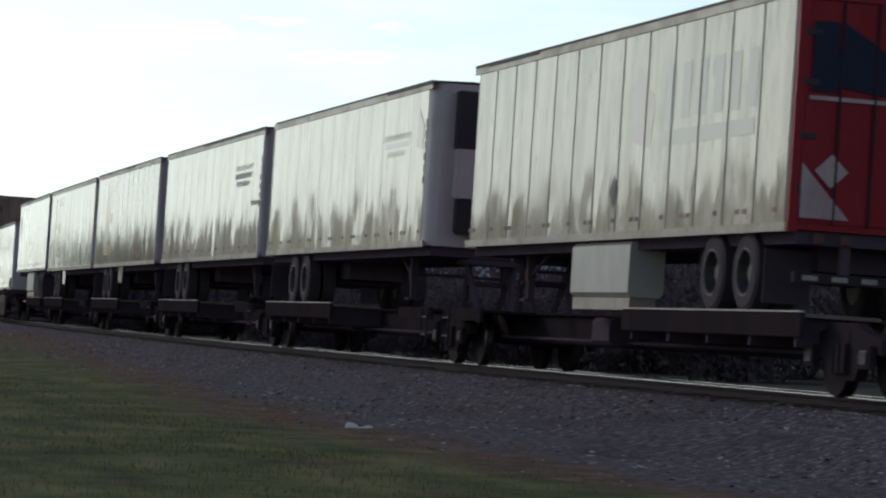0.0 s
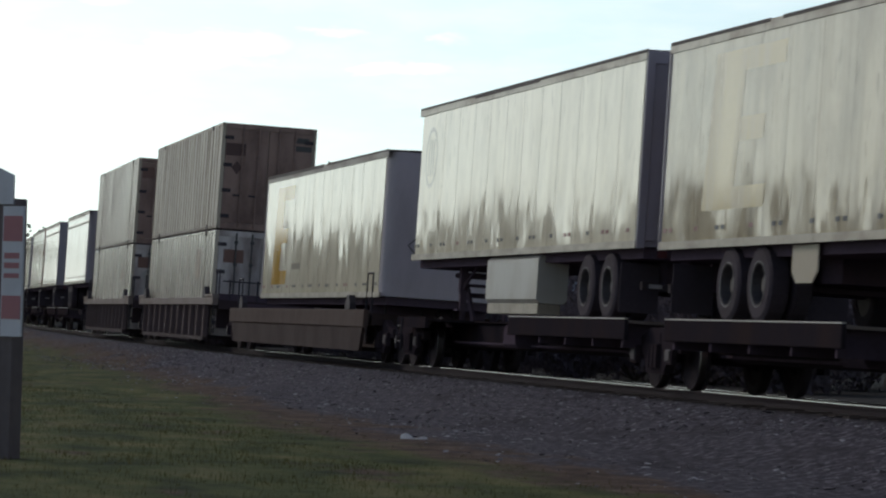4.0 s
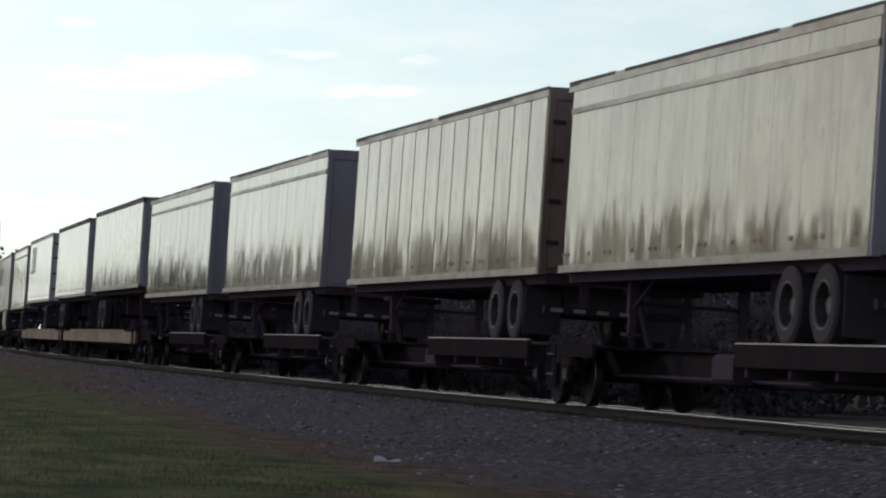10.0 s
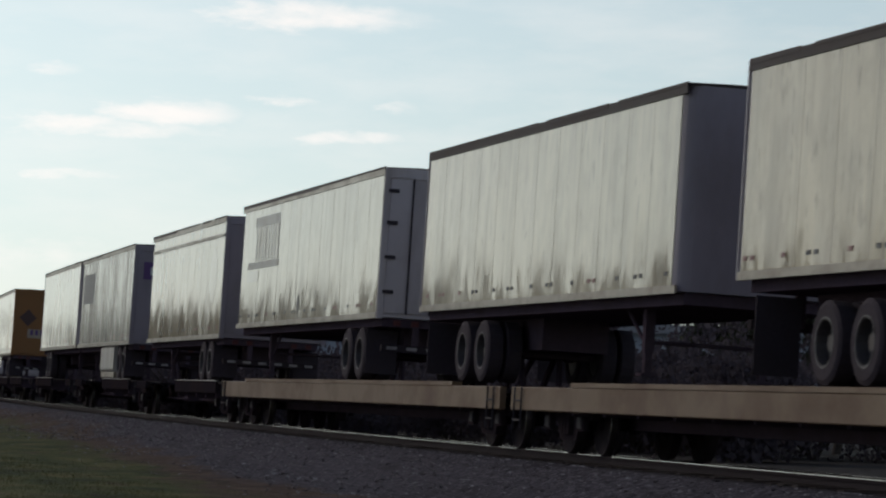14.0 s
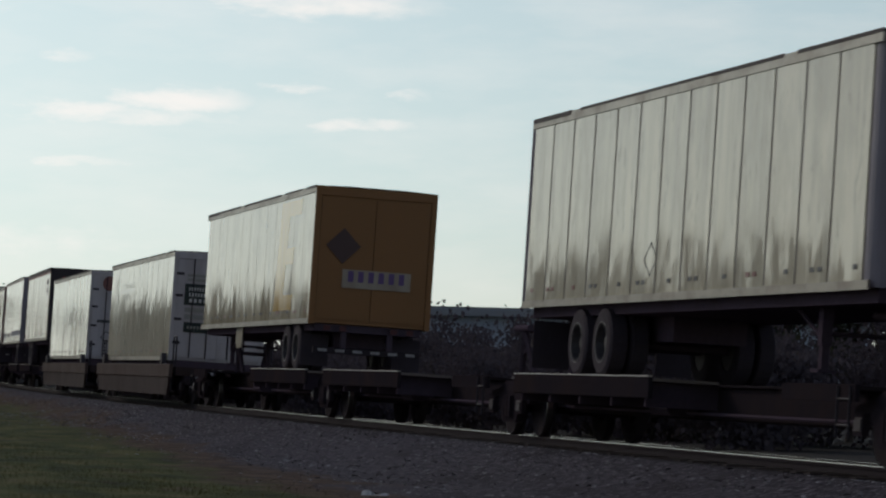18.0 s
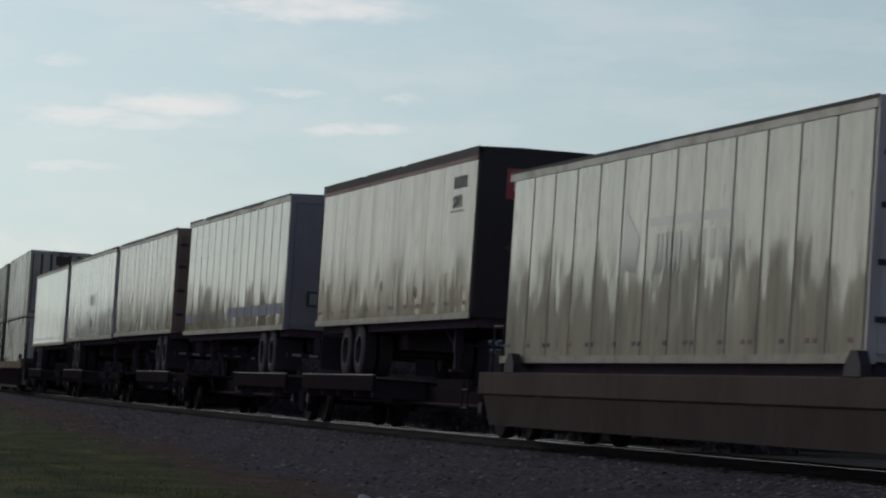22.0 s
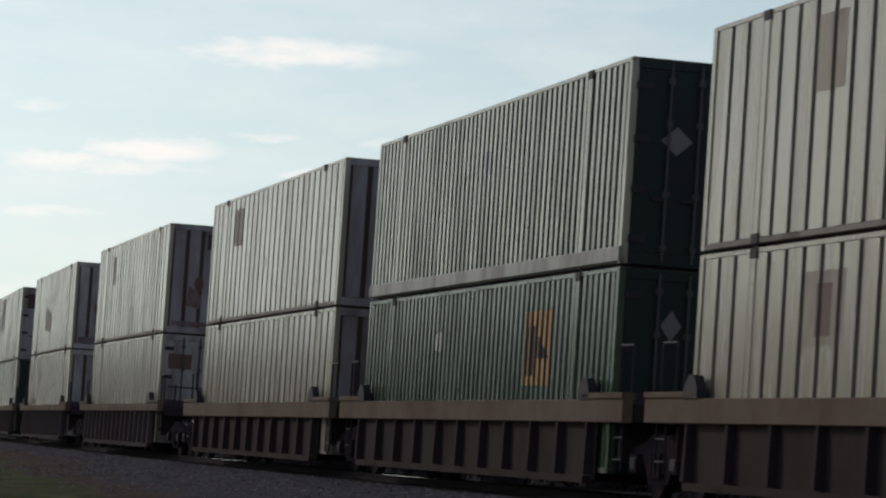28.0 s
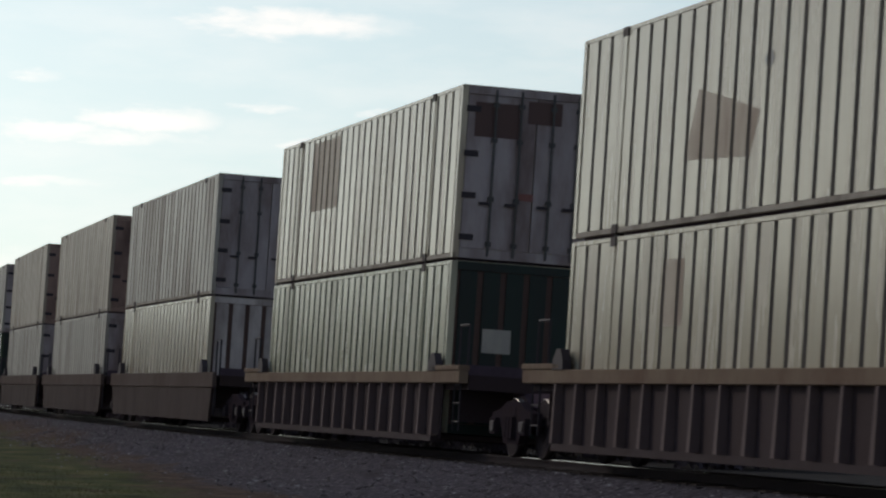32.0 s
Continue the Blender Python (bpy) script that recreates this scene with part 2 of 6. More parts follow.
        swing = smath("MULTIPLY", smath("SUBTRACT", noise_at(1.0, 2, (1.7, 1.7, 0.4)), 0.5), wave * 0.7)
        geo = n.new("ShaderNodeNewGeometry")
        up = n.new("ShaderNodeCombineXYZ")
        l.new(lean, up.inputs[2])
        along = n.new("ShaderNodeVectorMath")
        along.operation = "SCALE"
        l.new(vmath("CROSS_PRODUCT", geo.outputs["Normal"], (0.0, 0.0, 1.0)), along.inputs[0])
        l.new(swing, along.inputs["Scale"])
        total = vmath("NORMALIZE", vmath("ADD", vmath("ADD", geo.outputs["Normal"], up.outputs[0]), along.outputs[0]), (0.0, 0.0, 0.0))
        l.new(total, b.inputs["Normal"])
        l.new(total, b.inputs["Coat Normal"])
    if bump:
        f = noise_at(1.0, 3, bump_scale)
        bp = n.new("ShaderNodeBump")
        bp.inputs["Strength"].default_value, bp.inputs["Distance"].default_value = 1.0, bump
        l.new(f, bp.inputs["Height"])
        l.new(bp.outputs[0], b.inputs["Normal"])
    return mat


white_skin = material("white_trailer_skin", (0.65, 0.6, 0.46), 0.09, 0.06, 0.03, 8, 0.75, (0.32, 0.29, 0.225), (2.4, 2.4, 0.25), dull=0.1, random=0.08, wave=0.05, scuff=0.45, gloss=0.45)
bright_skin = material("clean_white_trailer_skin", (0.84, 0.78, 0.6), 0.09, 0.06, 0.03, 8, 0.5, (0.46, 0.41, 0.31), (2.4, 2.4, 0.25), dull=0.1, random=0.04, wave=0.055, scuff=0.35, gloss=0.42)
cream_skin = material("cream_trailer_skin", (0.57, 0.5, 0.355), 0.09, 0.06, 0.04, 8, 0.75, (0.27, 0.225, 0.16), (2.4, 2.4, 0.22), dull=0.1, random=0.06, wave=0.05, scuff=0.6, gloss=0.45)
grey_skin = material("grey_trailer_skin", (0.37, 0.335, 0.265), 0.09, 0.06, 0.04, 8, 0.75, (0.19, 0.16, 0.12), (2.4, 2.4, 0.22), dull=0.12, random=0.06, wave=0.055, scuff=0.65, gloss=0.45)
green_end = material("dark_green_end", (0.014, 0.03, 0.027), 0.5, 0.0, 0.06, 9, 0.6, (0.04, 0.03, 0.03), (1.4, 1.4, 0.3), gloss=0.3)
dull_skin = material("dull_grey_trailer_skin", (0.36, 0.325, 0.265), 0.16, 0.08, 0.04, 8, 0.7, (0.2, 0.175, 0.14), (2.4, 2.4, 0.22), wave=0.045, scuff=0.55)
# container groove paints: grime plus the shade of the groove walls
groove_shade = material("grimy_groove_paint", (0.17, 0.14, 0.115), 0.6, 0.0, 0.15, 9, 0.5, (0.09, 0.07, 0.06), (1.4, 1.4, 0.3))
rail_grime = material("grimy_container_rail", (0.26, 0.225, 0.185), 0.6, 0.0, 0.12, 9, 0.7, (0.09, 0.07, 0.06), (1.6, 1.6, 2.0))
green_groove_shade = material("grimy_green_groove", (0.03, 0.05, 0.034), 0.6, 0.0, 0.15, 9, 0.5, (0.03, 0.03, 0.025), (1.4, 1.4, 0.3))
seam_paint = material("dull_panel_seam", (0.42, 0.365, 0.29), 0.22, 0.3, 0.1, 9)
tan_skin = material("dirty_tan_trailer_skin", (0.5, 0.395, 0.25), 0.13, 0.06, 0.05, 8, 0.75, (0.28, 0.21, 0.145), (2.4, 2.4, 0.2), dull=0.2, wave=0.05, scuff=0.6)
# green lightened so that its colour holds the sky's sheen on the ribs
box_sheen_green = material("container_faded_green", (0.46, 0.46, 0.35), 0.22, 0.08, 0.06, 9, 0.6, (0.09, 0.09, 0.07), (1.4, 1.4, 0.2), random=0.04)
box_clean = material("container_clean_white", (0.47, 0.43, 0.355), 0.24, 0.25, 0.05, 9, 0.5, (0.3, 0.25, 0.2), (2.3, 2.3, 0.22), random=0.04)
box_stained = material("container_rust_stained_cream", (0.5, 0.44, 0.345), 0.3, 0.05, 0.05, 9, 0.6, (0.17, 0.1, 0.08), (1.1, 1.1, 0.25), random=0.04)
end_blue = material("blue_grey_end_paint", (0.29, 0.262, 0.3), 0.45, 0.0, 0.05, 9, 0.5, (0.14, 0.12, 0.11), (1.2, 1.2, 0.5))
end_pale = material("pale_blue_grey_end_paint", (0.44, 0.4, 0.43), 0.45, 0.0, 0.05, 9, 0.5, (0.2, 0.18, 0.17), (1.2, 1.2, 0.5))
end_white = material("white_end_paint", (0.54, 0.5, 0.51), 0.4, 0.0, 0.05, 9, 0.6, (0.25, 0.2, 0.17), (1.4, 1.4, 0.35))
red_paint = material("red_door_paint", (0.27, 0.008, 0.018), 0.4, 0.0, 0.06, 9, 0.3, (0.12, 0.015, 0.02), (1.3, 1.3, 0.4), gloss=0.2)
yellow_paint = material("yellow_door_paint", (0.27, 0.115, 0.03), 0.5, 0.0, 0.06, 9, 0.6, (0.25, 0.13, 0.05), (1.3, 1.3, 0.4))
alu = material("rail_aluminium", (0.38, 0.335, 0.27), 0.34, 0.25, 0.08, 14, 0.6, (0.19, 0.155, 0.12), (1.6, 1.6, 3.0), scuff=0.3)
top_grey = material("weathered_top_rail", (0.3, 0.28, 0.25), 0.5, 0.2, 0.08, 14, 0.5, (0.13, 0.11, 0.1), (0.9, 0.9, 0.9))
rim_edge = material("scuffed_rim_edge", (0.12, 0.115, 0.12), 0.5, 0.2, 0.2, 9, 0.6, (0.07, 0.06, 0.06), (4, 4, 4))
lip_light = material("worn_bright_edge", (0.4, 0.38, 0.36), 0.4, 0.3, 0.15, 6)
# one car paint in two tones: lighter for lit ribs, darker for shaded webs
car_rib_lit = material("well_car_rib_paint", (0.135, 0.1, 0.1), 0.8, 0.0, 0.1, 9, 0.6, (0.08, 0.055, 0.05), (0.9, 0.9, 0.5), gloss=0.2)
car_web_shaded = material("well_car_web_paint", (0.052, 0.037, 0.041), 0.85, 0.0, 0.1, 9, 0.6, (0.045, 0.03, 0.028), (0.9, 0.9, 0.5), gloss=0.15)
joint_soft = material("dusty_panel_joint", (0.38, 0.33, 0.255), 0.4, 0.0, 0.1, 9, 0.5, (0.24, 0.2, 0.155), (2, 2, 0.5))
joint_grime = material("grimy_panel_joint", (0.2, 0.175, 0.145), 0.6, 0.0, 0.1, 9, 0.5, (0.1, 0.085, 0.07), (2, 2, 0.5))
dark_rail = material("dark_top_rail", (0.06, 0.05, 0.05), 0.65, 0.0, 0.1, 14, 0.4, (0.13, 0.105, 0.09), (0.9, 0.9, 0.9), gloss=0.2)
maroon_rail = material("maroon_rail", (0.2, 0.06, 0.05), 0.5, 0.1, 0.1, 14, 0.4, (0.1, 0.06, 0.05), (0.9, 0.9, 0.9))
chassis = material("dark_chassis_steel", (0.095, 0.072, 0.094), 0.95, 0.0, 0.2, 14, 0.7, (0.075, 0.056, 0.06), (1.2, 1.2, 1.2), gloss=0.0)
truck_steel = material("railcar_truck_steel", (0.042, 0.033, 0.039), 0.95, 0.0, 0.2, 14, 0.8, (0.045, 0.032, 0.032), (2, 2, 2), gloss=0.0)
wheel_steel = material("wheel_steel", (0.042, 0.034, 0.039), 0.85, 0.0, 0.15, 14, 0.6, (0.045, 0.033, 0.032), (2, 2, 2), gloss=0.05)
tread = material("polished_tread", (0.32, 0.31, 0.3), 0.35, 1.0, 0.1, 20)
rubber = material("tyre_rubber", (0.058, 0.047, 0.058), 0.85, 0, 0.2, 20, 0.5, (0.045, 0.038, 0.036), (2, 2, 2), gloss=0.15)
hub_metal = material("wheel_rim_grey", (0.06, 0.055, 0.06), 0.5, 0.2, 0.1, 14, 0.6, (0.1, 0.08, 0.06), (3, 3, 3))
skirt_white = material("fairing_white", (0.5, 0.49, 0.45), 0.3, 0.0, 0.04, 9, 0.5, (0.3, 0.26, 0.2), (1, 1, 0.5))
box_white = material("container_white", (0.48, 0.43, 0.33), 0.2, 0.08, 0.05, 9, 0.55, (0.27, 0.21, 0.16), (2.3, 2.3, 0.22), random=0.05)
box_tan = material("container_dirty_tan", (0.42, 0.37, 0.29), 0.42, 0.05, 0.06, 9, 0.85, (0.13, 0.085, 0.068), (1.9, 1.9, 0.22), random=0.06)
box_grey = material("container_grey", (0.4, 0.385, 0.34), 0.4, 0.1, 0.06, 9, 0.8, (0.15, 0.11, 0.09), (1.4, 1.4, 0.2), random=0.06)
box_green = material("container_green", (0.06, 0.1, 0.062), 0.22, 0.0, 0.06, 9, 0.5, (0.07, 0.08, 0.06), (1.4, 1.4, 0.2), random=0.05)
door_brown = material("container_rusty_door", (0.3, 0.2, 0.165), 0.6, 0.0, 0.08, 9, 0.8, (0.07, 0.04, 0.035), (0.9, 0.9, 0.45))
door_white = material("container_white_door", (0.55, 0.51, 0.49), 0.45, 0.0, 0.06, 9, 0.75, (0.12, 0.075, 0.065), (1.2, 1.2, 0.35), low=0.4, high=0.64)
door_grey = material("container_grey_door", (0.4, 0.36, 0.37), 0.5, 0.0, 0.06, 9, 0.75, (0.13, 0.08, 0.07), (1.2, 1.2, 0.35), low=0.4, high=0.64)
car_tan = material("well_car_tan_paint", (0.2, 0.148, 0.108), 0.8, 0.0, 0.08, 9, 0.75, (0.13, 0.08, 0.06), (0.7, 0.7, 0.5), scuff=0.4, gloss=0.1)
car_dull = material("well_car_grimy_tan_paint", (0.1, 0.075, 0.066), 0.85, 0.0, 0.1, 9, 0.75, (0.075, 0.05, 0.045), (0.8, 0.8, 0.7), scuff=0.4, gloss=0.08)
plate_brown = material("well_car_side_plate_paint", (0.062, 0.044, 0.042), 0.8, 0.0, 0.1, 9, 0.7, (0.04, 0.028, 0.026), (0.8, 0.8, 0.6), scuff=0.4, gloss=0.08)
car_grey = material("well_car_faded_paint", (0.17, 0.135, 0.12), 0.75, 0.0, 0.08, 9, 0.75, (0.11, 0.075, 0.06), (0.9, 0.9, 0.4))
car_brown = material("car_brown_paint", (0.032, 0.026, 0.031), 0.95, 0.0, 0.1, 9, 0.7, (0.05, 0.034, 0.03), (0.9, 0.9, 0.5), gloss=0.0)
deck_yellow = material("flat_car_yellow_sill", (0.17, 0.105, 0.055), 0.6, 0.0, 0.1, 9, 0.8, (0.12, 0.07, 0.05), (0.7, 0.7, 0.9))
black_iron = material("black_iron", (0.036, 0.029, 0.036), 0.75, 0.0, 0.2, 14)
decal_brown = material("faded_brown_decal", (0.17, 0.09, 0.07), 0.6, 0.0, 0.1, 9)
decal_dark = material("dark_lettering", (0.06, 0.06, 0.06), 0.5)
decal_faint = material("faded_lettering", (0.46, 0.43, 0.36), 0.1)
decal_yellow = material("faded_yellow_decal", (0.62, 0.5, 0.27), 0.1, 0.0, 0.08, 9, 0.6, (0.6, 0.56, 0.46), (1.5, 1.5, 0.3))
decal_amber = material("yellow_orange_decal", (0.62, 0.37, 0.08), 0.1, 0.0, 0.08, 9, 0.5, (0.5, 0.42, 0.25), (1.5, 1.5, 0.3))
decal_red = material("red_decal", (0.4, 0.05, 0.05), 0.4)
decal_navy = material("navy_decal", (0.022, 0.026, 0.05), 0.7, gloss=0.15)
decal_rose = material("grimy_pale_pink_paint", (0.42, 0.33, 0.33), 0.5, 0, 0.1, 9, 0.6, (0.25, 0.12, 0.13), (2, 2, 1))
decal_white = material("white_decal", (0.7, 0.7, 0.68), 0.4)
decal_purple = material("purple_decal", (0.12, 0.06, 0.2), 0.4)
decal_green = material("dark_green_sign", (0.025, 0.04, 0.038), 0.4)
decal_orange = material("orange_decal", (0.6, 0.27, 0.05), 0.45, 0, 0.1, 9, 0.5, (0.3, 0.15, 0.06), (1.5, 1.5, 0.5))
decal_pale_red = material("faded_red_decal", (0.55, 0.44, 0.37), 0.1)
decal_pale = material("pale_cleaned_paint", (0.64, 0.58, 0.46), 0.09, 0.0, 0.05, 9, 0.4, (0.5, 0.47, 0.4), (1.5, 1.5, 0.3))
decal_grey = material("grey_lettering", (0.33, 0.325, 0.3), 0.3, 0.0, 0.1, 9, 0.6, (0.5, 0.47, 0.4), (2.5, 2.5, 0.8))
decal_grey2 = material("dull_grey_paint", (0.2, 0.2, 0.2), 0.45, 0, 0.05, 9)
decal_tan = material("stained_brown_patch", (0.39, 0.325, 0.25), 0.5, 0, 0.08, 9, 0.7, (0.2, 0.13, 0.1), (1.5, 1.5, 0.4))
decal_brown2 = material("dark_brown_patch", (0.085, 0.045, 0.04), 0.6, 0, 0.1, 9)
lamp_red = material("grimy_red_lens", (0.09, 0.018, 0.02), 0.5)
strip_dull = material("dirty_reflective_tape", (0.3, 0.28, 0.28), 0.5, 0, 0.1, 9, 0.6, (0.1, 0.08, 0.08), (3, 3, 3))
decal_rust = material("rust_stained_paint", (0.2, 0.125, 0.115), 0.7, 0, 0.2, 6, 0.7, (0.3, 0.24, 0.235), (3.0, 3.0, 2.0), low=0.45, high=0.6)
decal_red2 = material("dull_red_emblem", (0.22, 0.08, 0.07), 0.45)
decal_blue = material("scuffed_blue_paint", (0.05, 0.06, 0.14), 0.4, 0, 0.08, 9, 0.8, (0.45, 0.45, 0.42), (2.5, 2.5, 1.2))
stripe_brown = material("rust_brown_recess", (0.1, 0.055, 0.045), 0.6, 0, 0.1, 9, 0.5, (0.06, 0.035, 0.03), (1.5, 1.5, 0.5))
rail_top = material("polished_rail_head", (0.66, 0.64, 0.62), 0.18, 1.0, 0.1, 20)
rail_side = material("rusty_rail", (0.03, 0.023, 0.027), 0.9, 0.0, 0.2, 14, gloss=0.15)
tie_wood = material("weathered_tie", (0.05, 0.04, 0.038), 0.95, 0, 0.3, 10, random=0.2, gloss=0.1)


# ---------------------------------------------------------------- mesh helpers
def finish(bm, name):
    bmesh.ops.recalc_face_normals(bm, faces=bm.faces)
    me = bpy.data.meshes.new(name)
    bm.to_mesh(me)
    bm.free()
    return me


def part(name, bm, mat, parent, label="", m=None):
    me = bm if isinstance(bm, bpy.types.Mesh) else finish(bm, name)
    if mat is not None and not me.materials:
        me.materials.append(mat)
    ob = new(name, me)
    ob.parent = parent
    if m is not None:
        ob.matrix_basis = m
    if label:
        ob["label"] = label
    return ob


def thing(name, label, category, group="", kind=""):
    return tagged(new(name), label, category, group, kind)


def box(bm, x0, x1, y0, y1, z0, z1, chamfer=0.0):
    """A box with, if asked, chamfered edges along x."""
    c = chamfer
    if c:
        ring = [(y0 + c, z0), (y1 - c, z0), (y1, z0 + c), (y1, z1 - c), (y1 - c, z1), (y0 + c, z1), (y0, z1 - c), (y0, z0 + c)]
    else:
        ring = [(y0, z0), (y1, z0), (y1, z1), (y0, z1)]
    a = [bm.verts.new((x0, y, z)) for y, z in ring]
    b = [bm.verts.new((x1, y, z)) for y, z in ring]
    bm.faces.new(a), bm.faces.new(b[::-1])
    k = len(ring)
    for i in range(k):
        bm.faces.new((a[i], b[i], b[(i + 1) % k], a[(i + 1) % k]))


def sbox(x0, x1, sy, inner, outer, z0, z1, chamfer=0.0):
    """A box on one long side of a car, between two distances from its middle."""
    bm = bmesh.new()
    box(bm, x0, x1, min(sy * inner, sy * outer), max(sy * inner, sy * outer), z0, z1, chamfer)
    return bm


def boxm(*args, **kw):
    bm = bmesh.new()
    box(bm, *args, **kw)
    return bm


def prism(bm, outline, z0, z1):
    """An upright prism on a plan outline."""
    a = [bm.verts.new((x, y, z0)) for x, y in outline]
    b = [bm.verts.new((x, y, z1)) for x, y in outline]
    bm.faces.new(a), bm.faces.new(b)
    for i in range(len(a)):
        j = (i + 1) % len(a)
        bm.faces.new((a[i], a[j], b[j], b[i]))


def lathe(bm, profile, count=20, axis="y", caps=True):
    """A turned body; the profile is (place along the axis, radius)."""
    rings = []
    for u, r in profile:
        ring = []
        for i in range(count):
            w = 2 * math.pi * i / count
            ring.append(bm.verts.new((r * math.cos(w), u, r * math.sin(w)) if axis == "y" else (r * math.cos(w), r * math.sin(w), u) if axis == "z" else (u, r * math.cos(w), r * math.sin(w))))
        rings.append(ring)
    for a, b in zip(rings, rings[1:]):
        for i in range(count):
            bm.faces.new((a[i], a[(i + 1) % count], b[(i + 1) % count], b[i]))
    if caps:
        bm.faces.new(rings[0]), bm.faces.new(rings[-1])


def beam(bm, p, q, r=0.03, sides=6):
    p, q = Vector(p), Vector(q)
    u = (q - p).normalized()
    v = u.orthogonal().normalized()
    w = u.cross(v)
    a, b = [], []
    for i in range(sides):
        t = 2 * math.pi * i / sides
        o = (v * math.cos(t) + w * math.sin(t)) * r
        a.append(bm.verts.new(p + o)), b.append(bm.verts.new(q + o))
    for i in range(sides):
        bm.faces.new((a[i], a[(i + 1) % sides], b[(i + 1) % sides], b[i]))
    bm.faces.new(a), bm.faces.new(b)


def plate(bm, points, y, thick=0.006):
    """A thin upright plate on the camera's side of a car: points in x, z; its face looks along +y."""
    a = [bm.verts.new((x, y, z)) for x, z in points]
    b = [bm.verts.new((x, y + thick, z)) for x, z in points]
    bm.faces.new(a), bm.faces.new(b)
    for i in range(len(a)):
        j = (i + 1) % len(a)
        bm.faces.new((a[i], a[j], b[j], b[i]))


def end_plate(bm, points, x, thick=0.006):
    """The same on the near end: points in y, z; its face looks along -x."""
    a = [bm.verts.new((x, y, z)) for y, z in points]
    b = [bm.verts.new((x - thick, y, z)) for y, z in points]
    bm.faces.new(a), bm.faces.new(b)
    for i in range(len(a)):
        j = (i + 1) % len(a)
        bm.faces.new((a[i], a[j], b[j], b[i]))


def rect(a0, a1, b0, b1):
    return [(a0, b0), (a1, b0), (a1, b1), (a0, b1)]


_shared = {}


def shared(key, build):
    """A mesh that is built once and then used by every like piece."""
    if key not in _shared:
        bm, mat = build()
        me = finish(bm, key)
        me.materials.append(mat)
        _shared[key] = me
    return _shared[key]


def lettering(text, size, mat, parent, m, name="lettering", label=""):
    cu = bpy.data.curves.new(name, "FONT")
    cu.body, cu.size, cu.extrude, cu.align_x = text, size, 0.003, "CENTER"
    tmp = bpy.data.objects.new(name, cu)
    me = bpy.data.meshes.new_from_object(tmp)
    bpy.data.objects.remove(tmp)
    me.materials.clear()
    me.materials.append(mat)
    return part(name, me, None, parent, label, m)


SIDE = pose(0, 0, 0, 90, 0, 180)  # turns flat lettering to face the camera's side


def side_m(x, y, z):
    return pose(x, y, z) @ SIDE


RUNNING = []  # every keyed thing and its place in the train, in metres


def runs(ob, a):
    RUNNING.append((ob, a))
    return ob


# ---------------------------------------------------------------- road trailers
def tyre_mesh():
    bm = bmesh.new()
    lathe(bm, [(-0.14, 0.3), (-0.14, 0.44), (-0.11, 0.5), (0.11, 0.5), (0.14, 0.44), (0.14, 0.3), (-0.14, 0.3)], 24, caps=False)
    return bm, rubber


def rim_mesh():
    bm = bmesh.new()
    lathe(bm, [(-0.12, 0.299), (0.135, 0.299), (0.135, 0.275), (0.0, 0.25), (-0.03, 0.12), (0.06, 0.1), (0.06, 0.0001)], 20)
    return bm, hub_metal


def lip_mesh():
    bm = bmesh.new()
    lathe(bm, [(0.13, 0.302), (0.147, 0.306), (0.147, 0.29), (0.13, 0.286)], 24, caps=False)
    return bm, rim_edge


def road_wheel(parent, x, y, z, flip):
    w = part("wheel", shared("tyre", tyre_mesh), None, parent, "", pose(x, y, z, 0, 0, 180 if flip else 0))
    part("rim", shared("rim", rim_mesh), None, w, "dirty steel rim")
    if y > 1.0:
        part("rim_lip", shared("rim_lip", lip_mesh), None, w, "bright worn rim edge")
    return w


PANELS = {}  # the side panels of each panelled trailer


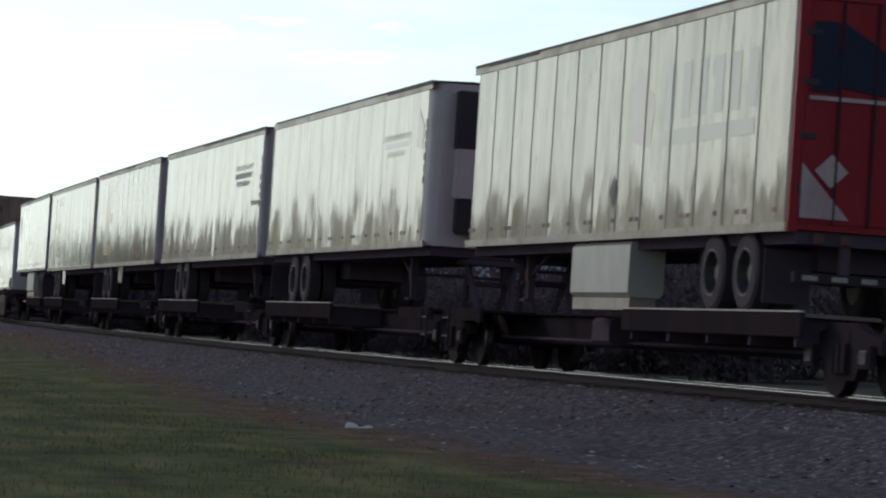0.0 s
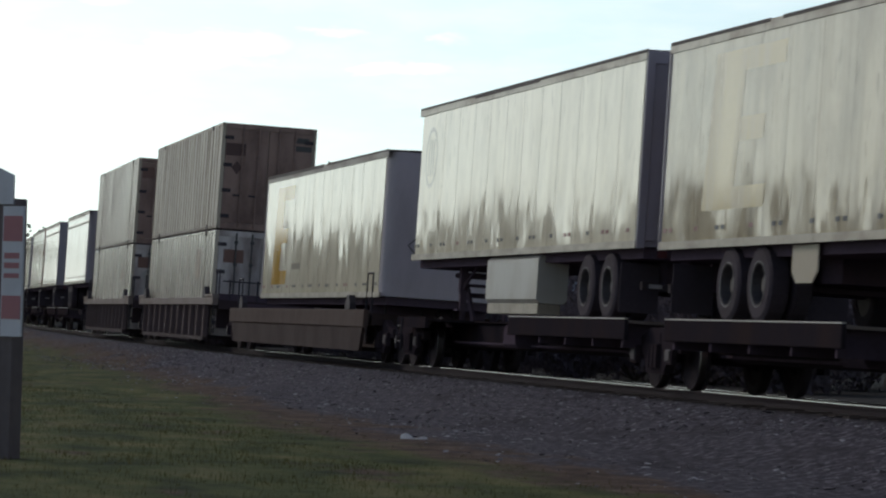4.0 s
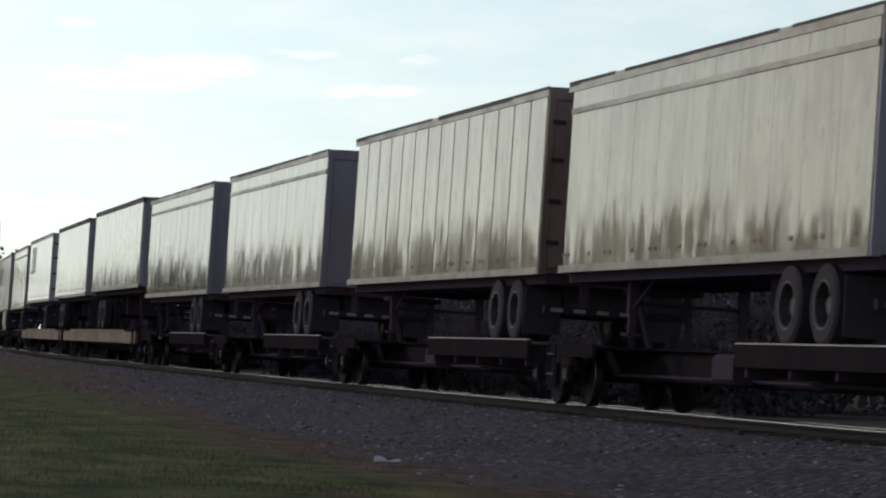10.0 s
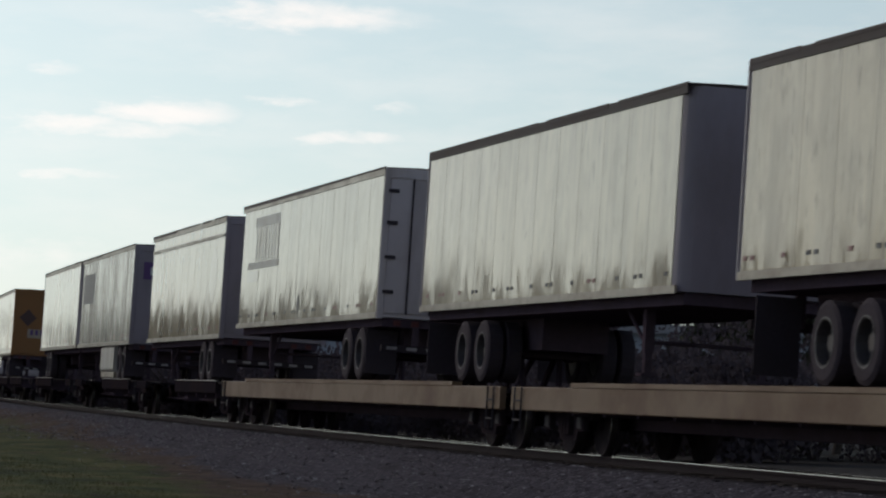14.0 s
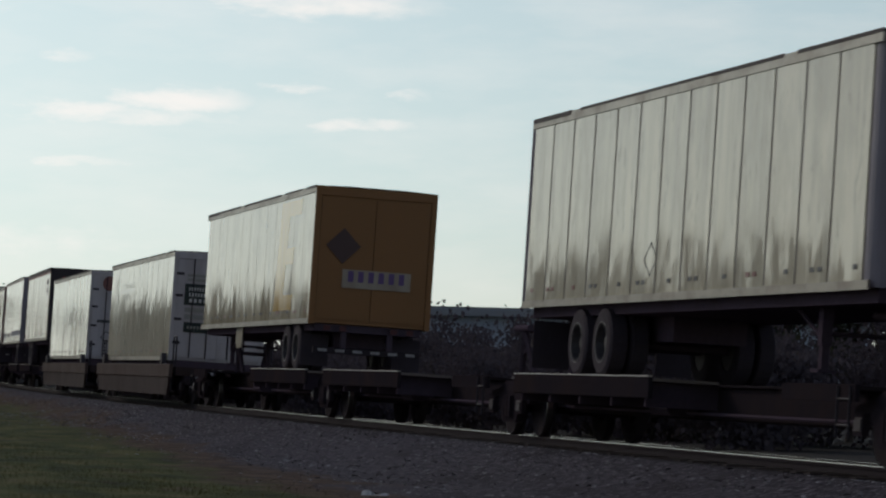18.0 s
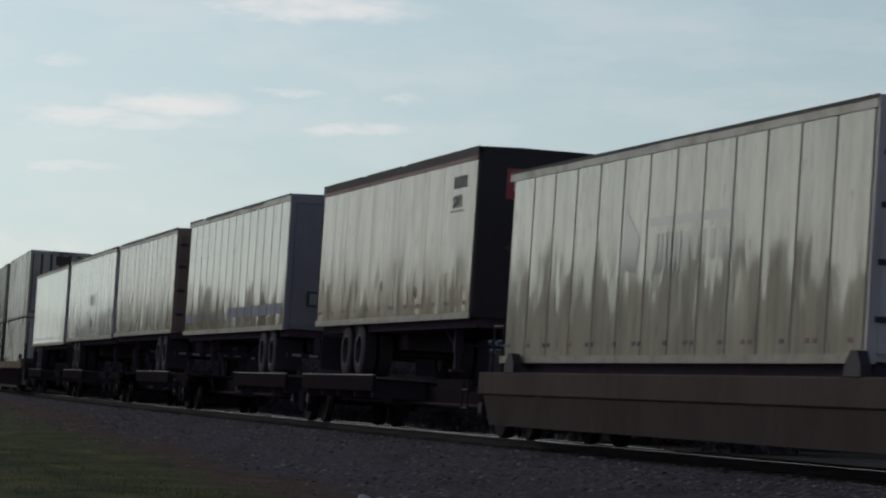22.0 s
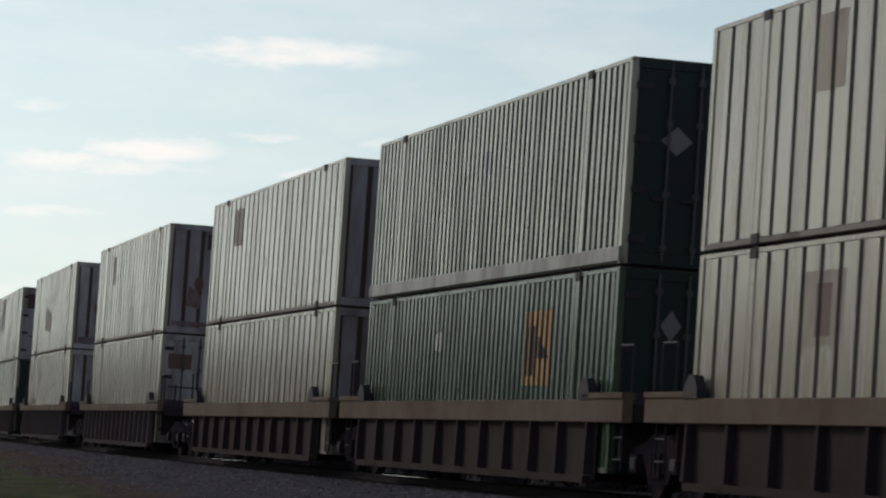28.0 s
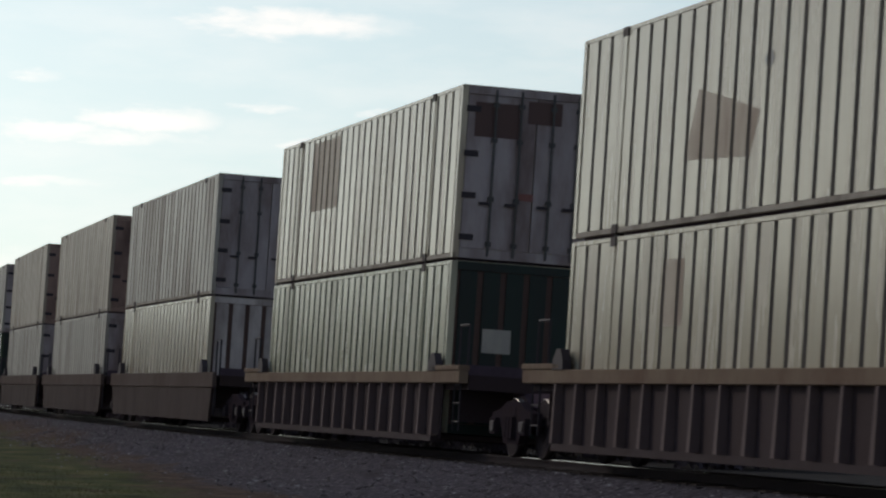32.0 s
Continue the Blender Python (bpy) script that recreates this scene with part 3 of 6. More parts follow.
def trailer(a0, a1, zb, zt, label, rear="far", skin=None, panels=0, end=None, rail_mat=None, low_mat=None, group="trailers on the train",
            joint=None, band=False, skirt=None, floor_gap=0.0, legs=True, wheels=True, round_nose=0.25, foot=0.95, swing=False):
    """A box trailer from a0 (near end) to a1 (far end); zb, zt: underside and roof; rear: the end with doors and wheels."""
    skin, end, rail_mat, low_mat = skin or white_skin, end or end_blue, rail_mat or alu, low_mat or rail_mat or alu
    L, h = a1 - a0, 1.29
    x0, x1 = -L / 2, L / 2
    t = thing("trailer", label, "trailer", group)
    s = -1 if rear == "near" else 1  # direction from the nose to the rear
    nose, tail = -s * L / 2, s * L / 2
    # body: plan with rounded corners at the nose
    bm = bmesh.new()
    r = round_nose
    out = [(tail, -h), (tail, h)]
    for i in range(7):
        w = math.pi / 2 * i / 6
        out.append((nose + s * (r - r * math.sin(w)), h - r + r * math.cos(w)))
    for i in range(7):
        w = math.pi / 2 * i / 6
        out.append((nose + s * (r - r * math.cos(w)), -h + r - r * math.sin(w)))
    prism(bm, out, zb + 0.03, zt - 0.03)
    part("body", bm, end, t)
    # side skins on both long sides
    lo, hi = zb + 0.1, zt - 0.13
    i0, i1 = x0 + (r if rear == "far" else 0.09), x1 - (r if rear == "near" else 0.09)
    for y0, y1 in ((h, h + 0.012), (-h - 0.012, -h)):
        if panels and y0 > 0:
            step = (i1 - i0) / panels
            key = f"panel{round(step, 3)}{round(hi - lo, 2)}{skin.name}"
            for i in range(panels):
                part("side_panel", shared(key, lambda: (boxm(-step / 2 + 0.04, step / 2 - 0.04, h, h + 0.012, lo, hi), skin)), None, t, "",
                     pose(i0 + (i + 0.5) * step, 0, 0))
            part("side_backing", boxm(i0, i1, h, h + 0.005, lo, hi), joint or (joint_grime if skin in (white_skin, dull_skin) else joint_soft), t)
        else:
            part("side_skin", boxm(i0, i1, y0, y1, lo, hi), skin, t)
            for k in range(1, int((i1 - i0) / 1.22)) if y0 > 0 else ():
                part("panel_seam", shared(f"seam{round(hi - lo, 2)}{round(lo, 2)}", lambda: (boxm(-0.005, 0.005, h + 0.012, h + 0.0138, lo, hi), seam_paint)), None, t, "", pose(i0 + k * 1.22, 0, 0))
    # rails
    for y0, y1 in ((h, h + 0.03), (-h - 0.03, -h)):
        part("top_rail", boxm(x0, x1, y0, y1, zt - 0.15, zt - 0.01), rail_mat, t)
        part("bottom_rail", boxm(x0 + 0.02, x1 - 0.02, y0, y1, zb, zb + 0.11), low_mat, t)
    edge = random.Random(round(a0 * 10))
    x = x0
    while x < x1 - 0.3:
        u = min(x1, x + edge.uniform(1.2, 6.5))
        part("roof_edge", boxm(x, u - 0.02, h + 0.01, h + 0.036, zt - edge.choice((0.035, 0.045, 0.07)), zt + 0.004), dark_rail, t)
        x = u + edge.choice((0.0, 0.0, 0.5))
    if panels:
        PANELS[t.name] = [(i0 + i * (i1 - i0) / panels + 0.04, i0 + (i + 1) * (i1 - i0) / panels - 0.04) for i in range(panels)]
    if band:
        part("side_band", boxm(i0, i1, h + 0.01, h + 0.035, zt - 0.5, zt - 0.42), low_mat, t, "raised rubbing strip")
    # roof, a little crowned
    bm = bmesh.new()
    ring = [(-h - 0.02, zt - 0.03), (-h - 0.02, zt - 0.005), (-0.6, zt + 0.02), (0.6, zt + 0.02), (h + 0.02, zt - 0.005), (h + 0.02, zt - 0.03)]
    va = [bm.verts.new((x0 - 0.01, y, z)) for y, z in ring]
    vb = [bm.verts.new((x1 + 0.01, y, z)) for y, z in ring]
    bm.faces.new(va), bm.faces.new(vb)
    for i in range(6):
        bm.faces.new((va[i], va[(i + 1) % 6], vb[(i + 1) % 6], vb[i]))
    part("roof", bm, dark_rail, t)
    # row of side markers along the bottom rail
    k = int(L / 1.1)
    for i in range(k):
        x = x0 + 0.5 + i * (L - 1) / max(1, k - 1)
        red = abs(x - tail) < 2.2 or i % 7 == 3
        for dx in (0.0, 0.26) if i % 2 else (0.0,):
            part("reflector", shared("red_reflector" if red else "dark_reflector", lambda: (boxm(-0.075, 0.075, 0, 0.006, -0.03, 0.03), decal_red2 if red else decal_dark)), None, t, "", pose(x + dx, h + 0.0135, zb + 0.27))
    # rear frame and doors
    e = tail
    d = s
    for y0, y1 in ((h - 0.1, h + 0.02), (-h - 0.02, -h + 0.1)):
        part("rear_post", boxm(min(e, e + d * 0.05), max(e, e + d * 0.05), y0, y1, zb, zt - 0.01), end, t)
    part("rear_header", boxm(min(e, e + d * 0.05), max(e, e + d * 0.05), -h + 0.1, h - 0.1, zt - 0.2, zt - 0.01), end, t)
    for sy in (-1, 1):
        door = part("door", boxm(min(e, e + d * 0.03), max(e, e + d * 0.03), min(0.01 * sy, sy * (h - 0.11)), max(0.01 * sy, sy * (h - 0.11)), zb + 0.12, zt - 0.22), end, t)
        for yy in (0.3, 0.75) if swing else ():
            bm = bmesh.new()
            beam(bm, (e + d * 0.055, sy * yy, zb + 0.1), (e + d * 0.055, sy * yy, zt - 0.2), 0.018)
            part("lock_rod", bm, wheel_steel, door)
        for zz in (0.5, 1.15, 1.8, 2.4) if swing else ():
            part("hinge", boxm(min(e + d * 0.03, e + d * 0.06), max(e + d * 0.03, e + d * 0.06), sy * (h - 0.11) - 0.16, sy * (h - 0.11) + 0.05, zb + zz - 0.03, zb + zz + 0.04), black_iron, door)
    # underframe
    part("floor_frame", boxm(x0 + 0.1, x1 - 0.1, -1.15, 1.15, zb - 0.14, zb + 0.02), chassis, t)
    if wheels:
        zc = foot + 0.5
        slider = part("axle_frame", boxm(min(tail - s * 0.9, tail - s * 5.6), max(tail - s * 0.9, tail - s * 5.6), -0.55, 0.55, zc + 0.05, zb - 0.14), chassis, t)
        for k in (1.6, 2.9) if rear == "near" else (3.1, 4.4):
            x = tail - s * k
            bm = bmesh.new()
            beam(bm, (x, -1.0, zc), (x, 1.0, zc), 0.07)
            part("axle", bm, chassis, slider)
            for y in (1.12, 0.8, -0.8, -1.12):
                road_wheel(t, x, y, zc, y < 0)
        for y in (-0.5, 0.5):
            part("bumper_leg", boxm(min(tail - s * 0.1, tail - s * 0.2), max(tail - s * 0.1, tail - s * 0.2), y - 0.06, y + 0.06, zb - 0.55, zb), chassis, t)
        part("bumper", boxm(min(tail - s * 0.06, tail - s * 0.18), max(tail - s * 0.06, tail - s * 0.18), -1.15, 1.15, zb - 0.6, zb - 0.48), wheel_steel, t, "dull steel underride bar")
        for k in range(6):
            y = -0.95 + k * 0.38
            part("reflective_strip", shared("strip" + str(s), lambda: (boxm(min(s * 0.004, 0), max(s * 0.004, 0), -0.1, 0.1, -0.03, 0.03), strip_dull)), None, t, "", pose(tail - s * 0.06, y, zb - 0.54))
        for k in (0.9, 0.55, -0.9, -0.55):
            part("tail_light", boxm(min(tail, tail + s * 0.02), max(tail, tail + s * 0.02), k - 0.07, k + 0.07, zb - 0.12, zb - 0.02), lamp_red, t)
        for y in (1.0, -1.0):
            part("mud_flap", boxm(tail - s * 0.75 - 0.01, tail - s * 0.75 + 0.01, y - 0.3, y + 0.3, foot + 0.12, zb - 0.2), rubber, t)
    if legs:
        x = nose + s * 2.6
        for y in (0.85, -0.85):
            bm = bmesh.new()
            box(bm, x - 0.07, x + 0.07, y - 0.07, y + 0.07, foot + 0.45, zb - 0.1)
            box(bm, x - 0.05, x + 0.05, y - 0.05, y + 0.05, foot + 0.15, foot + 0.45)
            box(bm, x - 0.14, x + 0.14, y - 0.12, y + 0.12, foot + 0.12, foot + 0.16)
            part("landing_leg", bm, chassis, t)
        bm = bmesh.new()
        beam(bm, (x, -0.85, foot + 0.6), (x, 0.85, foot + 0.6), 0.03)
        beam(bm, (x, 0.85, foot + 0.5), (x + s * 1.1, 0.85, zb - 0.1), 0.03)
        part("leg_brace", bm, chassis, t)
    if skirt:
        u0, u1 = skirt
        q = part("side_box", boxm(u0 - (a0 + a1) / 2, u1 - (a0 + a1) / 2, 0.75, h - 0.02, zb - 0.8, zb - 0.02, chamfer=0.06), skirt_white, t, "white box under the floor")
        part("box_lower_lip", boxm(u0 - (a0 + a1) / 2 + 0.02, u1 - (a0 + a1) / 2 - 0.02, 0.85, h - 0.06, zb - 0.98, zb - 0.81), alu, q)
    return runs(t, (a0 + a1) / 2)


# ---------------------------------------------------------------- containers
GREENS = (box_green, box_sheen_green)
RIDGES = {}  # the raised bands of each corrugated side


def container(a0, z0, label, skin, end, pitch=0.62, groove=0.075, top_lip=0.0, group="stacked containers", L=16.15, H=2.89, nose=False, depth=0.04, locks=0.0):
    """A long steel container whose near end stands at a0 and whose underside is at z0."""
    t = thing("container", label, "container", group)
    x0, x1, h = -L / 2, L / 2, 1.3
    z1 = z0 + H
    part("box_core", boxm(x0 + 0.05, x1 - 0.05, -h + 0.06, h - 0.06, z0 + 0.03, z1 - 0.03), skin, t)
    lo, hi = z0 + 0.08, z1 - 0.06
    n = round((L - 0.3) / pitch)
    step = (L - 0.3) / n
    for sy in (1, -1):
        ramp = min(0.035, pitch * 0.08)
        xs = [(x0 + 0.15, 0)]
        for i in range(n):
            u = x0 + 0.15 + i * step
            xs += [(u + groove * 0.5, 0), (u + groove * 0.5 + ramp, 1), (u + step - groove * 0.5 - ramp, 1), (u + step - groove * 0.5, 0)]
        xs.append((x1 - 0.15, 0))
        bm = bmesh.new()
        low, top = [], []
        for x, k in xs:
            y = sy * (h - 0.002 - depth + depth * k)
            low.append(bm.verts.new((x, y, lo))), top.append(bm.verts.new((x, y, hi)))
        for i in range(len(xs) - 1):
            fc = bm.faces.new((low[i], low[i + 1], top[i + 1], top[i]))
            # groove faces take the darker paint, with their shade in its colour
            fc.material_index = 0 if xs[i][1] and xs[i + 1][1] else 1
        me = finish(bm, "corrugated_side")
        me.materials.append(skin), me.materials.append(green_groove_shade if skin in GREENS else groove_shade)
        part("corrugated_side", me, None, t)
        part("top_rail", sbox(x0, x1, sy, h - 0.05, h, hi, z1, 0.01), skin, t)
        part("bottom_rail", sbox(x0, x1, sy, h - 0.05, h, z0, lo, 0.01), rail_grime, t, "grimy bottom rail")
        for x in (-6.02, 6.02):
            part("lifting_post", sbox(x - 0.09, x + 0.09, sy, h - 0.03, h + 0.012, z0, z1), skin, t)
            for z in (z0, z1 - 0.12):
                part("corner_casting", sbox(x - 0.12, x + 0.12, sy, h - 0.06, h + 0.02, z - 0.004, z + 0.124), dark_rail, t)
        for x in (x0, x1 - 0.14):
            part("corner_post", sbox(x, x + 0.14, sy, h - 0.1, h + 0.005, z0, z1), skin, t)
    RIDGES[t.name] = [(x0 + 0.15 + i * step + groove * 0.5 + 0.03, x0 + 0.15 + (i + 1) * step - groove * 0.5 - 0.03) for i in range(n)]
    part("roof", boxm(x0 + 0.01, x1 - 0.01, -h + 0.01, h - 0.01, z1 - 0.05, z1 + 0.01), skin, t)
    if top_lip:
        part("bottom_flange", boxm(x0, x1, h - 0.02, h + 0.04, z0 + 0.02, z0 + top_lip, chamfer=0.015), box_grey, t, "pale steel flange along the bottom")
    # near end: two doors with rods, hinges
    part("end_header", boxm(x0 - 0.03, x0 + 0.06, -h + 0.1, h - 0.1, z1 - 0.14, z1), end, t)
    part("end_sill", boxm(x0 - 0.03, x0 + 0.06, -h + 0.1, h - 0.1, z0, z0 + 0.16), end, t)
    if nose:
        part("nose_wall", boxm(x0 + 0.02, x0 + 0.05, -1.2, 1.2, z0 + 0.16, z1 - 0.14), stripe_brown, t, "recessed rust-brown ribs")
        for k in range(6):
            y = -1.0 + k * 0.4
            part("nose_panel", boxm(x0 - 0.02, x0 + 0.02, y - 0.145, y + 0.145, z0 + 0.17, z1 - 0.15, chamfer=0.015), end, t)
    for sy in () if nose else (-1, 1):
        door = part("door", boxm(x0 - 0.01, x0 + 0.05, min(0.012 * sy, sy * 1.19), max(0.012 * sy, sy * 1.19), z0 + 0.17, z1 - 0.15), end, t)
        for yy in (0.28, 0.72):
            bm = bmesh.new()
            beam(bm, (x0 - 0.045, sy * yy, z0 + 0.05), (x0 - 0.045, sy * yy, z1 - 0.05), 0.024)
            for z in (z0 + 0.25, z0 + 1.0, z1 - 0.9, z1 - 0.3):
                box(bm, x0 - 0.06, x0 - 0.01, sy * yy - 0.05, sy * yy + 0.05, z - 0.04, z + 0.04)
            part("lock_rod", bm, decal_dark if end is not door_brown else door_brown, door)
        for zz in (0.35, 1.05, 1.75, 2.5):
            part("hinge", boxm(x0 - 0.03, x0 - 0.008, sy * 1.1 - 0.12, sy * 1.1 + 0.12, z0 + zz - 0.05, z0 + zz + 0.05), black_iron, door)
        for yy in (0.28, 0.72):
            part("lock_handle", boxm(x0 - 0.06, x0 - 0.03, sy * yy - 0.02, sy * yy + 0.2, z0 + 0.9, z0 + 0.95), black_iron, door)
    if not locks:
        part("floor_frame", boxm(x0 + 0.2, x1 - 0.2, -1.18, 1.18, z0 - 0.05, z0 + 0.02), chassis, t)
    if locks:
        for x in (-6.02, 6.02):
            for y in (-1.2, 1.2):
                part("stacking_lock", boxm(x - 0.09, x + 0.09, y - 0.08, y + 0.08, z1 - 0.01, z1 + locks), black_iron, t)
    part("far_end", boxm(x1 - 0.05, x1, -1.2, 1.2, z0 + 0.05, z1 - 0.05), end, t)
    return runs(t, a0 + L / 2)


# ---------------------------------------------------------------- rail cars
def rail_wheel_mesh():
    bm = bmesh.new()
    lathe(bm, [(-0.07, 0.2), (-0.07, 0.455), (0.0, 0.46), (0.05, 0.462), (0.05, 0.5), (0.075, 0.49), (0.075, 0.36), (0.03, 0.3), (0.03, 0.14), (0.1, 0.12), (0.1, 0.0001)][::-1], 24)
    return bm, wheel_steel


def tread_mesh():
    bm = bmesh.new()
    lathe(bm, [(-0.03, 0.4635), (0.068, 0.4635), (0.072, 0.457)], 28, caps=False)
    return bm, tread


def side_frame_mesh():
    bm = bmesh.new()
    pts = [(-1.22, 0.5), (-1.22, 0.68), (-0.75, 0.74), (-0.35, 0.86), (0.35, 0.86), (0.75, 0.74), (1.22, 0.68), (1.22, 0.5),
           (0.95, 0.52), (0.62, 0.46), (0.42, 0.2), (-0.42, 0.2), (-0.62, 0.46), (-0.95, 0.52)]
    a = [bm.verts.new((x, -0.07, z)) for x, z in pts]
    b = [bm.verts.new((x, 0.07, z)) for x, z in pts]
    bm.faces.new(a), bm.faces.new(b)
    for i in range(len(a)):
        j = (i + 1) % len(a)
        bm.faces.new((a[i], a[j], b[j], b[i]))
    for x in (-0.18, 0.0, 0.18):
        box(bm, x - 0.06, x + 0.06, 0.07, 0.14, 0.28, 0.62)
    for x in (-0.9, 0.9):
        box(bm, x - 0.16, x + 0.16, 0.07, 0.15, 0.34, 0.6)
    return bm, truck_steel


def truck(a):
    """A two-axle truck that carries car ends at a."""
    t = thing("rail_truck", "rusty dark two-axle freight truck under the car ends", "railway truck", "trucks of the train")
    for sy in (1, -1):
        part("side_frame", shared("side_frame", side_frame_mesh), None, t, "", pose(0, sy * 1.02, 0, 0, 0, 0 if sy > 0 else 180))
    part("bolster", boxm(-0.22, 0.22, -1.1, 1.1, 0.42, 0.78), truck_steel, t)
    for x in (-0.88, 0.88):
        bm = bmesh.new()
        beam(bm, (x, -0.9, 0.46), (x, 0.9, 0.46), 0.08, 10)
        part("axle", bm, wheel_steel, t)
        for sy in (1, -1):
            part("wheel", shared("rail_wheel", rail_wheel_mesh), None, t, "", pose(x, sy * 0.755, 0, 0, 0, 180 if sy > 0 else 0) @ pose(0, 0, 0.46))
            if sy > 0:
                part("tread", shared("tread_ring", tread_mesh), None, t, "polished wheel tread", pose(x, 0.755, 0.46))
            part("bearing_cap", boxm(x - 0.11, x + 0.11, sy * 1.13 - 0.06, sy * 1.13 + 0.06, 0.36, 0.56, chamfer=0.03), black_iron, t)
    return runs(t, a)


def grab_ladder(parent, x, y, z0, z1):
    bm = bmesh.new()
    for k in (-0.2, 0.2):
        beam(bm, (x + k, y, z0), (x + k, y, z1), 0.018)
    z = z0 + 0.15
    while z < z1:
        beam(bm, (x - 0.2, y, z), (x + 0.2, y, z), 0.014)
        z += 0.3
    return part("ladder", bm, black_iron, parent)


def brake_wheel(parent, x, y, z):
    bm = bmesh.new()
    R = 0.28
    for i in range(20):
        a, b = 2 * math.pi * i / 20, 2 * math.pi * (i + 1) / 20
        beam(bm, (x, y + R * math.cos(a), z + R * math.sin(a)), (x, y + R * math.cos(b), z + R * math.sin(b)), 0.016, 5)
    for i in range(6):
        a = 2 * math.pi * i / 6
        beam(bm, (x, y, z), (x, y + R * math.cos(a), z + R * math.sin(a)), 0.012, 5)
    w = part("brake_wheel", bm, black_iron, parent, "spoked hand brake wheel")
    part("brake_box", boxm(x + 0.05, x + 0.25, y - 0.22, y + 0.22, z - 0.35, z + 0.1), black_iron, parent)
    bm = bmesh.new()
    for k in (-0.16, 0.16):
        beam(bm, (x + 0.15, y + k, z - 0.9), (x + 0.15, y + k, z - 0.3), 0.03)
    part("brake_stand", bm, black_iron, parent)
    return w


def well_car(a0, a1, label, ribbed=True, top=1.32, paint=None, web=None, pitch=1.5, brake=False, group="well cars", mark=False, reach=(0.5, 0.5), chord=0.2):
    """A double-stack well car from a0 to a1."""
    paint, web = paint or car_grey, web or (car_web_shaded if ribbed else plate_brown)
    t = thing("well_car", label, "well car", group)
    L = a1 - a0
    x0, x1 = -L / 2, L / 2
    w0, w1, bot = x0 + 1.75, x1 - 1.75, 0.2
    for sy in (1, -1):
        y = sy * 1.38
        if ribbed:
            part("top_chord", boxm(x0, x1, min(y - sy * 0.06, y + sy * 0.09), max(y - sy * 0.06, y + sy * 0.09), top - chord, top, chamfer=0.012), paint, t)
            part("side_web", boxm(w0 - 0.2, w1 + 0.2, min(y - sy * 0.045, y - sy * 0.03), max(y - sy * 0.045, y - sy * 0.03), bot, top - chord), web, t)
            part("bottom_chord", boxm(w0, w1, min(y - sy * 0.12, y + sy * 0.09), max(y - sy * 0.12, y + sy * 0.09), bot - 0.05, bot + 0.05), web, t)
            n = round((w1 - w0) / pitch)
            for i in range(n + 1):
                x = w0 + i * (w1 - w0) / n
                bm = bmesh.new()
                q = (0.085, 0.1)
                va = [bm.verts.new((x + dx, y + sy * dy, bot + 0.06)) for dx, dy in ((-q[0], -0.03), (-q[0] + 0.02, 0.1), (q[0] - 0.02, 0.1), (q[0], -0.03))]
                vb = [bm.verts.new((x + dx, y + sy * dy, top - chord)) for dx, dy in ((-q[0] * 0.6, -0.03), (-q[0] * 0.6 + 0.015, 0.08), (q[0] * 0.6 - 0.015, 0.08), (q[0] * 0.6, -0.03))]
                bm.faces.new(va), bm.faces.new(vb)
                for k in range(4):
                    bm.faces.new((va[k], va[(k + 1) % 4], vb[(k + 1) % 4], vb[k]))
                # on plate_brown webs the ribs are painted dark, for their shaded near faces
                part("rib", bm, car_web_shaded if web is plate_brown else car_rib_lit, t)
            for u0, u1 in ((x0 - 0.01, x0 + 1.95), (x1 - 1.95, x1 + 0.01)):
                part("end_cap", boxm(u0, u1, min(y - sy * 0.08, y + sy * 0.11), max(y - sy * 0.08, y + sy * 0.11), top + 0.002, top + 0.09, chamfer=0.015), paint, t)
        else:
            part("upper_side", boxm(x0, x1, min(y, y + sy * 0.1), max(y, y + sy * 0.1), top - 0.36, top, chamfer=0.02), paint, t, "tan painted upper side")
            bm = bmesh.new()
            pts = [(x0 + 0.25, top - 0.37), (x1 - 0.25, top - 0.37), (x1 - 0.75, bot), (x0 + 0.5, bot)]
            va = [bm.verts.new((x, y, z)) for x, z in pts]
            vb = [bm.verts.new((x, y + sy * 0.07, z)) for x, z in pts]
            bm.faces.new(va), bm.faces.new(vb)
            for k in range(4):
                bm.faces.new((va[k], va[(k + 1) % 4], vb[(k + 1) % 4], vb[k]))
            part("lower_side", bm, web, t)
        for x in (w0 + 0.15, w1 - 0.15):
            bm = bmesh.new()
            pr = [(x - 0.28, top), (x + 0.28, top), (x + 0.24, top + 0.16), (x + 0.08, top + 0.3), (x - 0.12, top + 0.3), (x - 0.26, top + 0.14)]
            plate(bm, pr, sy * 1.36, sy * 0.13)
            part("container_guide", bm, black_iron, t)
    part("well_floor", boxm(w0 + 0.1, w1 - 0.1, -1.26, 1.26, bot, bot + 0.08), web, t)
    for e, d, out in ((x0, 1, reach[0]), (x1, -1, reach[1])):
        part("end_deck", boxm(min(e + d * 0.02, e + d * 1.75), max(e + d * 0.02, e + d * 1.75), -1.3, 1.3, top - 0.3, top - 0.06), web, t)
        part("end_bulkhead", boxm(min(e + d * 0.74, e + d * 0.8), max(e + d * 0.74, e + d * 0.8), -1.25, 1.25, 0.5, top - 0.31), web, t)
        part("end_apron", boxm(min(e + d * 0.76, e + d * 0.82), max(e + d * 0.76, e + d * 0.82), -1.2, 1.2, top - 0.055, top + 0.12), chassis, t)
        part("draft_sill", boxm(min(e - d * out, e + d * 1.7), max(e - d * out, e + d * 1.7), -0.35, 0.35, 0.7, top - 0.3), chassis, t)
